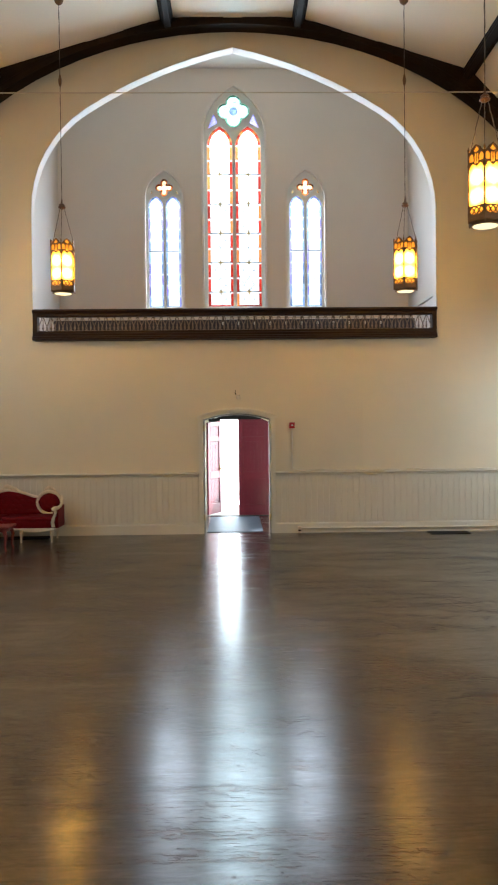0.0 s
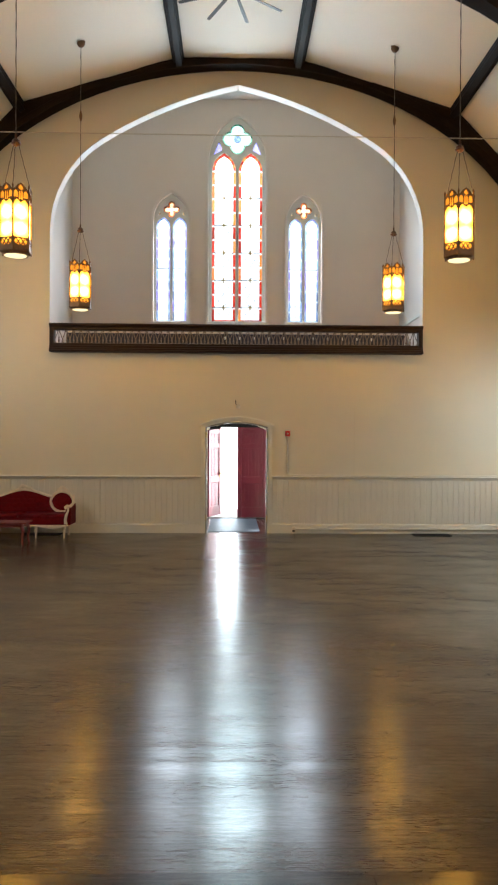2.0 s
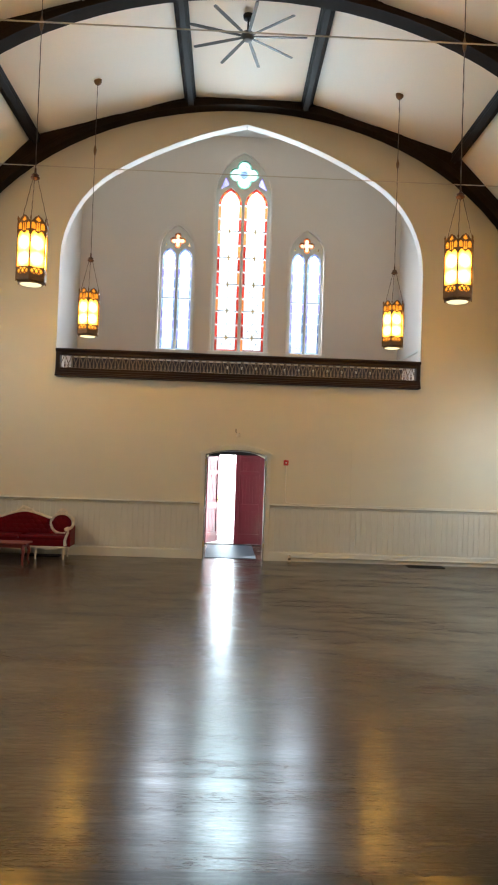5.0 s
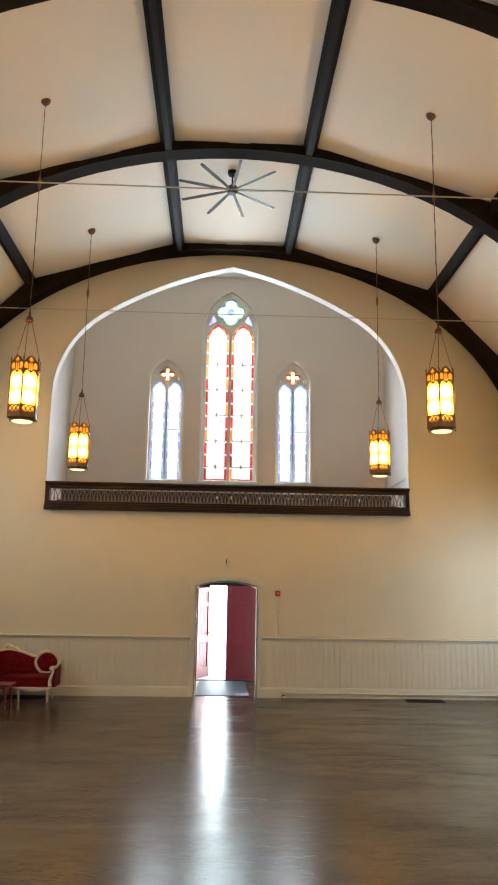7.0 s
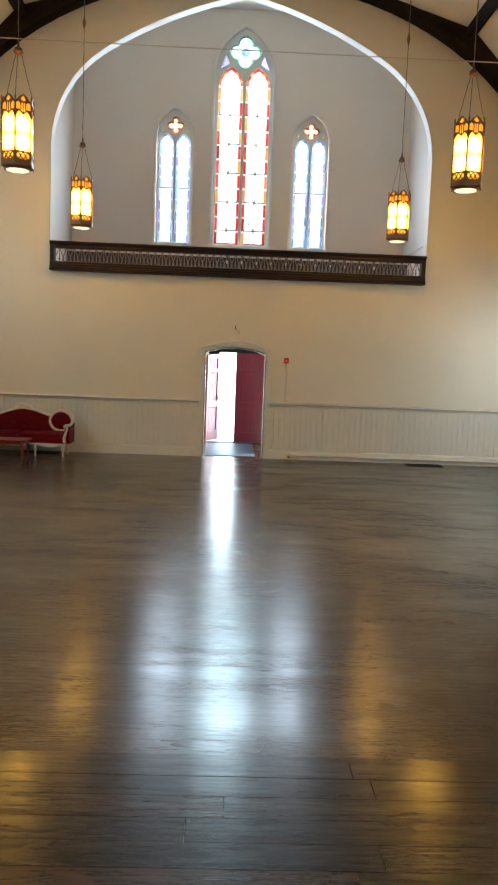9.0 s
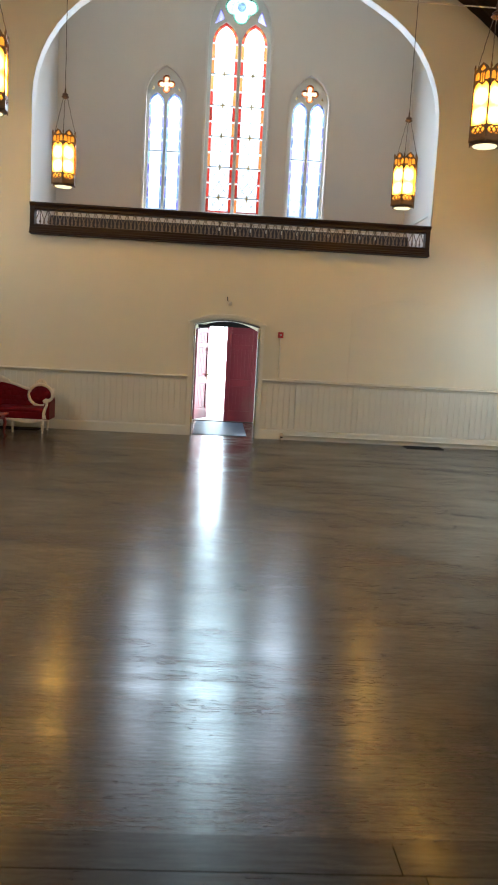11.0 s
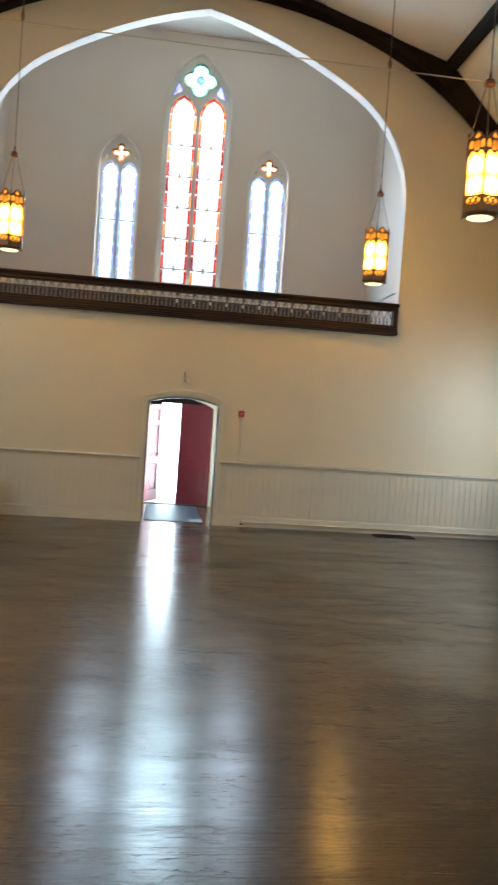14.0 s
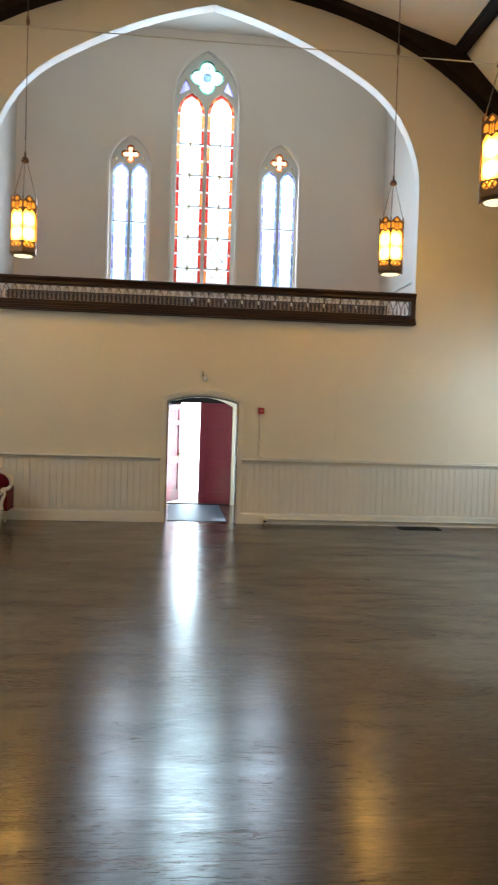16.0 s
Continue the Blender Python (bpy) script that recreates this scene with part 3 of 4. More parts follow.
def truss(y):
    t = thing("roof_truss", "dark stained arched timber roof truss on wall corbels", "roof truss", "roof trusses over the hall")
    a, b, cz = 6.07, 4.51, 4.67
    steps = 40
    arc = [(a * math.cos(math.pi * i / steps), cz + b * math.sin(math.pi * i / steps)) for i in range(steps + 1)]
    top = [(-WALL_X + 0.004, 4.67), (-WALL_X + 0.004, 6.29)] + [(x, z - 0.004) for x, z in RIDGE[1:-1]] + [(WALL_X - 0.004, 6.29), (WALL_X - 0.004, 4.67)]
    bm = bmesh.new()
    plate(bm, arc + top, [], y + 0.02, y + TRUSS_W - 0.02)
    part("rib", bm, DARK, t)
    # moulded bands along the lower and upper edges, on both faces
    for nm, d0, d1, off in (("lower_bead", 0.0, 0.075, 0.0), ("middle_bead", 0.125, 0.165, 0.006)):
        bm = bmesh.new()
        loops = []
        for i in range(steps + 1):
            ang = math.pi * i / steps
            p = [((a + d) * math.cos(ang), cz + (b + d) * math.sin(ang)) for d in (d0, d1)]
            loops.append([(p[0][0], y + off, p[0][1]), (p[1][0], y + off, p[1][1]), (p[1][0], y + TRUSS_W - off, p[1][1]), (p[0][0], y + TRUSS_W - off, p[0][1])])
        rings(bm, loops)
        part(nm, bm, DARK, t)
    for side in (-1, 1):
        bm = bmesh.new()
        prof = [(0.22, 4.67), (0.25, 4.63), (0.22, 4.58), (0.18, 4.55), (0.21, 4.50), (0.17, 4.43), (0.11, 4.38), (0.13, 4.33), (0.06, 4.26), (0.006, 4.22)]
        rings(bm, [[(side * (WALL_X - 0.003), y + 0.01, z), (side * (WALL_X - w), y + 0.01, z), (side * (WALL_X - w), y + TRUSS_W - 0.01, z), (side * (WALL_X - 0.003), y + TRUSS_W - 0.01, z)] for w, z in prof])
        part("corbel", bm, DARK, t, "carved dark corbel")
    return t


for ty in TRUSS_FRONT:
    truss(ty)

spans = [(-0.002, TRUSS_FRONT[0] + TRUSS_W)] + [(TRUSS_FRONT[i], TRUSS_FRONT[i + 1] + TRUSS_W) for i in range(len(TRUSS_FRONT) - 1)] + [(TRUSS_FRONT[-1], END_Y)]
for y1, y0 in spans[1:]:
    for px, pz, tilt in ((-4.27, 8.37, -31), (-1.18, 9.30, -8), (1.18, 9.30, 8), (4.27, 8.37, 31)):
        p = thing("purlin", "dark stained moulded timber purlin under the ceiling", "roof beam", "purlins under the ceiling")
        for nm, w, h0, h1 in (("beam", 0.060, -0.20, 0.03), ("side_moulding", 0.092, -0.125, 0.03), ("fillet", 0.118, -0.06, 0.03)):
            bm = boxed(-w, w, y0 + 0.001, y1 - 0.001, h0, h1, bevel=0.012)
            bm.transform(Matrix.Translation((px, 0, pz)) @ Matrix.Rotation(radians(tilt), 4, "Y"))
            part(nm, bm, PURLIN, p)

for ry in (-4.30, -8.06):
    bm = bmesh.new()
    tube(bm, [(-6.275, ry, 6.28), (-2, ry, 6.27), (2, ry, 6.27), (6.275, ry, 6.28)], 0.008, 8)
    rod = tagged(part("tie_rod", bm, RODPAINT), "thin beige iron tie rod spanning the hall", "tie rod", "tie rods across the hall")


# ---- stained glass windows of the gallery ----
GLASS_Y = BACK_Y + 0.14


def pane(parent, outline, material, name="pane", thick=0.006):
    bm = bmesh.new()
    plate(bm, outline, [], GLASS_Y, GLASS_Y + thick)
    return part(name, bm, material, parent)


def clip_lancet(cx, half, z0, z1, spring, rise):
    """The part of a pointed light between two heights."""
    radius = (half * half + rise * rise) / (2 * half)

    def reach(z):
        if z <= spring:
            return half
        return max(0.0, half - radius + math.sqrt(max(0.0, radius * radius - (z - spring) ** 2)))

    zs = [z0 + (z1 - z0) * i / 5 for i in range(6)] if z1 > spring else [z0, z1]
    right = [(cx + reach(z), z) for z in zs]
    left = [(cx - reach(z), z) for z in reversed(zs)]
    if abs(right[-1][0] - left[0][0]) < 1e-4:
        left = left[1:]
    return right + left


def leaded_light(win, cx, half, z0, spring, rise, rows, border, colours, field, lead_r=0.004):
    """One light of a window: a coloured border in short pieces, a pale field row by row, leads and saddle bars."""
    top = spring + rise
    step = (spring - z0) / rows
    rnd = random.Random(int(1000 * (cx + 5)) + rows)
    inner = half - border
    for r in range(rows):
        a, b = z0 + r * step, z0 + (r + 1) * step
        for side in (-1, 1):
            xa, xb = sorted((cx + side * half, cx + side * inner))
            tip = step * 0.10
            pane(win, [(xa, a), (xb, a), (xb, b - tip), (xa, b - tip)], rnd.choice(colours))
            pane(win, [(xa, b - tip), (xb, b - tip), (xb, b), (xa, b)], field)
        lo = a + (border * 0.6 if r == 0 else 0)
        pane(win, [(cx - inner, lo), (cx + inner, lo), (cx + inner, b), (cx - inner, b)], field)
        if r == 0:
            pane(win, [(cx - inner, a), (cx + inner, a), (cx + inner, lo), (cx - inner, lo)], colours[0])
    # pointed head: border as an arched band, pale glass within
    outer_h = clip_lancet(cx, half, spring, top, spring, rise)
    inner_h = clip_lancet(cx, inner, spring, top - border * 1.25, spring, rise - border * 1.25)
    nn = min(len(outer_h), len(inner_h))
    for i in range(nn - 1):
        pane(win, [outer_h[i], outer_h[i + 1], inner_h[i + 1], inner_h[i]], colours[i % len(colours)])
    pane(win, inner_h, field)
    # leads: border lines, saddle bars, and a lattice in the field
    bm = bmesh.new()
    y = GLASS_Y - 0.004
    for side in (-1, 1):
        tube(bm, [(cx + side * inner, y, z0), (cx + side * inner, y, spring)], lead_r, 4)
    for r in range(1, rows + 1):
        z = z0 + r * step
        for side in (-1, 1):
            tube(bm, [(cx + side * half, y, z), (cx + side * inner, y, z)], lead_r, 4)
    part("lead_border", bm, LEAD, win)
    bm = bmesh.new()
    wide = half > 0.2
    # diamonds two abreast in the wide lights; a row of small rosettes in the narrow ones
    cols = 4 if wide else 0
    cw = 2 * inner / 4
    cell = step * 0.5
    for r in range(int((spring - z0) / cell + 0.01)):
        za = z0 + r * cell
        for c in range(cols):
            xl = cx - inner + c * cw
            up = (r + c) % 2 == 0
            pts = []
            for i in range(5):
                u = i / 4
                bow = 0.010 * math.sin(math.pi * u)
                pts.append((xl + (u if up else 1 - u) * cw, y, za + cell * u + bow))
            tube(bm, pts, lead_r * 1.5, 4)
        if not wide and r % 2:
            tube(bm, [(cx + 0.022 * math.cos(k * 1.0472), y, za + 0.022 * math.sin(k * 1.0472)) for k in range(7)], lead_r * 1.1, 4)
            for side in (-1, 1):
                tube(bm, [(cx + side * inner, y, za - 0.035), (cx + side * (inner - 0.035), y, za), (cx + side * inner, y, za + 0.035)], lead_r * 1.6, 4)
    part("lead_lattice", bm, LEAD, win)
    if wide:
        for r in range(1, rows, 2):
            bm = bmesh.new()
            z = z0 + r * step
            box(bm, cx - 0.012, cx + 0.012, y - 0.030, y - 0.024, z - 0.085, z + 0.085)
            box(bm, cx - 0.060, cx + 0.060, y - 0.0235, y - 0.018, z - 0.014, z + 0.014)
            part("gold_cross", bm, BRASS, win, "small gold cross at the bar")
    for r in range(1, rows, 2) if half > 0.2 else (5,):
        bm = bmesh.new()
        z = z0 + r * step
        tube(bm, [(cx - half, y - 0.012, z), (cx + half, y - 0.012, z)], 0.010, 6)
        part("saddle_bar", bm, LEAD, win, "thin iron saddle bar")


def gothic_window(name, cx, half, sill, spring, rise, light_half, gap, l_spring, l_rise, rows, border, colours, field, rose, label):
    """A pointed two-light window with tracery; rose: (height, lobe, offset, glass, centre glass)."""
    win = tagged(new(name), label, "window", kind="structure")
    lx = gap / 2 + light_half
    outer = lancet(cx, half, sill, spring, rise)
    lights = [lancet(cx + s * lx, light_half, sill + 0.05, l_spring, l_rise) for s in (-1, 1)]
    rz, lobe, off, g_rose, g_mid = rose
    eye_hole = foil(cx, rz, lobe, off)
    spandrels = []
    for s in (-1, 1):
        tri = [(cx + s * 0.595, 8.875), (cx + s * 0.375, 8.995), (cx + s * 0.395, 9.09), (cx + s * 0.462, 9.225)]
        if half < 0.6:
            tri = [(cx + s * 0.325, 7.37), (cx + s * 0.268, 7.40), (cx + s * 0.288, 7.48)]
        spandrels.append(tri if s > 0 else tri[::-1])
    bm = bmesh.new()
    plate(bm, outer, lights + [eye_hole] + spandrels, BACK_Y + 0.10, BACK_Y + 0.24)
    part("tracery", bm, REVEAL, win)
    # frame moulding standing proud round the opening
    bm = bmesh.new()
    big = lancet(cx, half + 0.055, sill, spring, rise + 0.075)
    ring, ring_b = big[1:] + big[:1], outer[1:] + outer[:1]
    rings(bm, [[(ring[i][0], BACK_Y - 0.03, ring[i][1]), (ring_b[i][0], BACK_Y - 0.018, ring_b[i][1]), (ring_b[i][0], BACK_Y - 0.001, ring_b[i][1]), (ring[i][0], BACK_Y - 0.001, ring[i][1])] for i in range(len(ring))])
    part("hood_moulding", bm, WHITE, win)
    part("sill", boxed(cx - half - 0.08, cx + half + 0.08, BACK_Y - 0.07, BACK_Y + 0.10, sill - 0.07, sill + 0.012, bevel=0.01), REVEAL, win)
    for s in (-1, 1):
        leaded_light(win, cx + s * lx, light_half, sill + 0.05, l_spring, l_rise, rows, border, colours, field)
    lobes = foil(cx, rz, lobe * 0.995, off)
    rim = foil(cx, rz, lobe * (0.90 if half > 0.6 else 0.80), off * (0.99 if half > 0.6 else 0.97))
    r_mid = off * 0.46
    for k in range(4):
        arc = lobes[k * 8:k * 8 + 8] + [lobes[(k * 8 + 8) % 32]]
        a0, a1 = math.pi / 2 * k + math.pi / 4, math.pi / 2 * k - math.pi / 4
        inner_pts = [(cx + r_mid * math.cos(a0 + (a1 - a0) * i / 4), rz + r_mid * math.sin(a0 + (a1 - a0) * i / 4)) for i in range(5)]
        pane(win, arc + inner_pts, g_rose)
        bm = bmesh.new()
        tube(bm, [(x, GLASS_Y - 0.006, z) for x, z in rim[k * 8:k * 8 + 8] + [rim[(k * 8 + 8) % 32]]], 0.016 if half > 0.6 else 0.026, 4)
        part("ring_pane", bm, G_GREEN if half > 0.6 else G_ORANGE, win)
    pane(win, [(cx + r_mid * 0.99 * math.cos(t * math.pi / 8), rz + r_mid * 0.99 * math.sin(t * math.pi / 8)) for t in range(16)], g_mid)
    bm = bmesh.new()
    tube(bm, [(cx + r_mid * math.cos(t * math.pi / 8), GLASS_Y - 0.004, rz + r_mid * math.sin(t * math.pi / 8)) for t in range(17)], 0.007, 4)
    part("lead_ring", bm, LEAD, win)
    for tri in spandrels:
        bm = bmesh.new()
        plate(bm, tri, [], GLASS_Y, GLASS_Y + 0.006)
        part("pane", bm, G_LILAC if half > 0.6 else G_YELLOW, win)
    return win


gothic_window("window_1", 0.01, 0.70, 4.73, 8.72, 1.08, 0.29, 0.076, 8.50, 0.435, 11, 0.062,
              [G_RED, G_ORANGE, G_RED, G_ORANGE, G_RED], G_CLEAR, (9.275, 0.185, 0.190, G_MINT, G_PALEBLUE),
              "tall pointed stained glass window, pale lattice with red borders")
for k, sx in enumerate((-1.61, 1.66)):
    gothic_window(f"window_{k + 2}", sx, 0.43, 4.725, 7.25, 0.64, 0.168, 0.064, 7.10, 0.235, 9, 0.040,
                  [G_PALEBLUE, G_LILAC, G_PALEBLUE], G_BLUEWHITE, (7.525, 0.086, 0.118, G_ROSE, G_CLEAR),
                  "small pointed stained glass window with blue borders and orange cross")


def glow(name, colour, strength):
    m, n, l, bsdf = nodes_of(name)
    out = n["Material Output"]
    n.remove(bsdf)
    em = n.new("ShaderNodeEmission")
    em.inputs["Color"].default_value, em.inputs["Strength"].default_value = (*colour, 1), strength
    l.new(em.outputs[0], out.inputs["Surface"])
    return m


def hazy_sky(name, low, high, z0, z1, colour):
    """Glowing sheet standing in for the sky, its strength rising from z0 to z1."""
    m, n, l, bsdf = nodes_of(name)
    out = n["Material Output"]
    n.remove(bsdf)
    co, sep, rise, em = n.new("ShaderNodeTexCoord"), n.new("ShaderNodeSeparateXYZ"), n.new("ShaderNodeMapRange"), n.new("ShaderNodeEmission")
    l.new(co.outputs["Object"], sep.inputs[0])
    l.new(sep.outputs["Z"], rise.inputs["Value"])
    for nm, v in (("From Min", z0), ("From Max", z1), ("To Min", low), ("To Max", high)):
        rise.inputs[nm].default_value = v
    em.inputs["Color"].default_value = (*colour, 1)
    l.new(rise.outputs[0], em.inputs["Strength"])
    l.new(em.outputs[0], out.inputs["Surface"])
    return m


SKYGLOW = hazy_sky("bright_hazy_sky", 0.40, 0.85, 4.9, 8.0, (0.95, 0.98, 1.0))
DOORGLOW = glow("bright_street_haze", (1.0, 0.99, 0.97), 1.8)
for cx, w, z0, z1 in ((0.01, 1.0, 4.5, 10.0), (-1.61, 0.65, 4.5, 8.1), (1.66, 0.65, 4.5, 8.1)):
    tagged(part("backdrop", boxed(cx - w, cx + w, BACK_Y + 0.70, BACK_Y + 0.71, z0, z1), SKYGLOW), "bright hazy sky beyond the gallery window", "backdrop", kind="structure")
# glowing sheet for the street; its unseen right part is added to whiten the open leaf
tagged(part("backdrop", boxed(-3.2, 9.0, 7.0, 7.01, -0.2, 4.6), DOORGLOW), "overbright street beyond the entrance door", "backdrop", kind="structure")

# ---- gallery balustrade ----
bal = thing("gallery_balustrade", "dark stained openwork balustrade along the gallery front", "balustrade")
bm = bmesh.new()
prism_x(bm, [(-0.002, 3.60), (-0.235, 3.60), (-0.240, 3.625), (-0.215, 3.64), (-0.215, 3.665), (-0.195, 3.675), (-0.195, 3.715), (-0.175, 3.73), (-0.175, 3.765), (-0.002, 3.765)], -3.70, 3.70)
part("base_moulding", bm, BALWOOD, bal)
bm = bmesh.new()
prism_x(bm, [(-0.03, 4.03), (-0.165, 4.03), (-0.175, 4.045), (-0.175, 4.085), (-0.205, 4.10), (-0.225, 4.125), (-0.225, 4.145), (-0.20, 4.16), (-0.03, 4.16)], -3.70, 3.70)
part("top_rail", bm, BALWOOD, bal)
for side in (-1, 1):
    x0, x1 = sorted((side * 3.70, side * 3.615))
    part("end_post", boxed(x0 + 0.001, x1 - 0.001, -0.185, -0.002, 3.70, 4.09, bevel=0.006), BALWOOD, bal)
count = 50
pitch = 7.06 / (count - 1)
loop_me = None
for i in range(count):
    x = -3.53 + i * pitch
    if loop_me is None:
        # a drop: narrow under the rail, wide and round at the foot, overlapping its neighbours
        bm = bmesh.new()
        half_u = [(-0.010, 4.034), (-0.030, 3.97), (-0.056, 3.90), (-0.078, 3.85), (-0.086, 3.82), (-0.070, 3.79), (-0.036, 3.771)]
        pts = [(u, 0, z) for u, z in half_u] + [(0, 0, 3.767)] + [(-u, 0, z) for u, z in reversed(half_u)]
        tube(bm, pts, 0.0085, 6)
        first = part("loop", bm, LOOPWOOD, bal)
        loop_me = first.data
        first.location = (x, -0.11, 0)
        bm = bmesh.new()
        lathe(bm, [(0.006, 3.76), (0.010, 3.80), (0.019, 3.83), (0.008, 3.86), (0.013, 3.885), (0.006, 3.91), (0.006, 4.035)], 8)
        bead = part("spindle", bm, LOOPWOOD, bal)
        bead.location = (x, -0.095, 0)
        bead_me = bead.data
    else:
        piece("loop", loop_me, bal, pose(x, -0.11 + 0.018 * (i % 2), 0))
        piece("spindle", bead_me, bal, pose(x, -0.085, 0))
bench = thing("gallery_bench", "long bench with a dark blue back behind the gallery balustrade", "bench")
part("back", boxed(-3.95, 3.95, 2.55, 2.61, 4.13, 4.335, bevel=0.012), surface("dark_blue_upholstery", (0.016, 0.013, 0.026), 0.7, vary=0.25, scale=5, grain=80), bench)
part("lower_back", boxed(-3.95, 3.95, 2.56, 2.60, 3.62, 4.129, bevel=0.006), surface("dark_brown_panel", (0.024, 0.017, 0.018), 0.5, vary=0.3, scale=7, grain=60), bench, "dark brown lower panel")
part("seat", boxed(-3.95, 3.95, 2.12, 2.55, 3.98, 4.05, bevel=0.012), PEW, bench)
for lx in (-3.4, -1.7, 0, 1.7, 3.4):
    part("leg", boxed(lx - 0.03, lx + 0.03, 2.15, 2.60, 3.62, 3.979), PEW, bench)

# low metal rail with knobbed posts standing just behind the balustrade
inner_rail = thing("inner_rail", "low pale metal rail with dark knobbed posts behind the balustrade", "rail")
bm = bmesh.new()
tube(bm, [(-0.30, 0.45, 4.075), (1.2, 0.45, 4.073), (2.85, 0.45, 4.075)], 0.014, 8)
part("bar", bm, RODPAINT, inner_rail)
for i in range(11):
    x = -0.24 + 0.302 * i
    bm = bmesh.new()
    lathe(bm, [(0.022, 3.621), (0.022, 3.64), (0.009, 3.66), (0.009, 4.05), (0.020, 4.062), (0.026, 4.085), (0.018, 4.108), (0.004, 4.115)], 10, x, 0.45)
    part("post", bm, BLACK, inner_rail)
    bm = bmesh.new()
    lathe(bm, [(0.0095, 3.93), (0.018, 3.94), (0.018, 3.985), (0.0095, 3.995)], 10, x, 0.45)
    part("ferrule", bm, REVEAL, inner_rail, "white collar on the post")

# ---- hanging lanterns ----
LAMP_R = 0.198
DISC_GLOW = glow("lit_bottom_glass", (1.0, 0.74, 0.36), 0.36)


def lantern(turn, ceiling_z):
    t = thing("hanging_lantern", "lit gothic amber glass lantern in bronze on a long chain", "pendant lamp", "lanterns hanging in the hall")
    ph = radians(turn)
    side_w = LAMP_R / 2
    apothem = LAMP_R * math.cos(math.pi / 6)
    face = bmesh.new()
    outline = [(-side_w, 4.215), (side_w, 4.215), (side_w, 4.925), (0.070, 4.945), (0.045, 4.980), (0, 5.012), (-0.045, 4.980), (-0.070, 4.945), (-side_w, 4.925)]
    holes = [[(-0.091, 4.352), (0.091, 4.352), (0.091, 4.745), (0.072, 4.79), (0.045, 4.812), (0.020, 4.79), (0, 4.772), (-0.020, 4.79), (-0.045, 4.812), (-0.072, 4.79), (-0.091, 4.745)],
             *[[(bx, 4.262), (bx + 0.024, 4.297), (bx, 4.332), (bx - 0.024, 4.297)] for bx in (-0.060, 0.0, 0.060)],
             *[[(bx - 0.020, bz), (bx + 0.020, bz), (bx, bz + 0.026 * up)] for bx in (-0.030, 0.030) for bz, up in ((4.258, 1), (4.336, -1))],
             lancet(-0.061, 0.029, 4.828, 4.878, 0.040, 3), lancet(0.061, 0.029, 4.828, 4.878, 0.040, 3), lancet(-0.0135, 0.012, 4.806, 4.888, 0.03, 3), lancet(0.0135, 0.012, 4.806, 4.888, 0.03, 3), [(0, 4.923), (0.036, 4.944), (0.018, 4.970), (0, 4.992), (-0.018, 4.970), (-0.036, 4.944)]]
    plate(face, outline, holes, -0.006, 0.006)
    face_me = bpy.data.meshes.new("tracery_panel")
    bmesh.ops.recalc_face_normals(face, faces=face.faces)
    face.to_mesh(face_me)
    face.free()
    face_me.materials.append(BRONZE)
    gl = bmesh.new()
    plate(gl, [(-side_w + 0.004, 4.25), (side_w - 0.004, 4.25), (side_w - 0.004, 4.915), (0, 4.995), (-side_w + 0.004, 4.915)], [], 0.010, 0.014)
    gl_me = bpy.data.meshes.new("glass_panel")
    bmesh.ops.recalc_face_normals(gl, faces=gl.faces)
    gl.to_mesh(gl_me)
    gl.free()
    gl_me.materials.append(L_GLASS)
    post = bmesh.new()
    tube(post, [(0, 0, 4.17), (0, 0, 4.2), (0, 0, 4.94), (0, 0, 4.965), (0, 0, 5.0)], [0.008, 0.0085, 0.0085, 0.013, 0.003], 6)
    post_me = bpy.data.meshes.new("post")
    post.to_mesh(post_me)
    post.free()
    post_me.materials.append(BRONZE)
    for k in range(6):
        a = ph + math.pi / 3 * (k + 0.5)
        m = Matrix.Translation((apothem * math.cos(a), apothem * math.sin(a), 0)) @ Matrix.Rotation(a + math.pi / 2, 4, "Z")
        piece("tracery_panel", face_me, t, m)
        g = piece("glass_panel", gl_me, t, m)
        if k == 0:
            g["label"] = "glowing amber glass panel"
        b = ph + math.pi / 3 * k
        piece("post", post_me, t, pose(LAMP_R * math.cos(b), LAMP_R * math.sin(b), 0))
    bm = bmesh.new()
    lathe(bm, [(0.145, 4.165), (0.160, 4.168), (0.188, 4.180), (0.204, 4.190), (0.205, 4.210), (0.202, 4.232), (0.17, 4.234)], 6, phase=ph)
    part("bottom_skirt", bm, BRONZE, t)
    bm = bmesh.new()
    lathe(bm, [(0.135, 4.160), (0.15, 4.153), (0.155, 4.160), (0.15, 4.167)], 24)
    part("bottom_ring", bm, BRONZE, t)
    bm = bmesh.new()
    lathe(bm, [(0.002, 4.150), (0.13, 4.150), (0.135, 4.155), (0.13, 4.1595)], 24)
    part("bottom_glass", bm, DISC_GLOW, t, "glowing round bottom glass")
    bm = bmesh.new()
    lathe(bm, [(0.010, 5.50), (0.055, 5.525), (0.060, 5.54), (0.035, 5.555), (0.050, 5.57), (0.015, 5.60), (0.012, 5.66)], 14)
    part("collar", bm, COPPER, t, "round copper collar")
    for k in (0, 2, 4):
        b = ph + math.pi / 3 * k
        top_p = Vector((0.035 * math.cos(b), 0.035 * math.sin(b), 5.53))
        low_p = Vector((0.190 * math.cos(b), 0.190 * math.sin(b), 4.985))
        bm = bmesh.new()
        tube(bm, [top_p.lerp(low_p, i / 10) + Vector((0.003 * math.sin(i * 2.4), 0.003 * math.cos(i * 2.4), 0)) for i in range(11)], 0.005, 5)
        part("suspension_chain", bm, CHAIN, t)
    bm = bmesh.new()
    links = int((ceiling_z - 5.66) / 0.11)
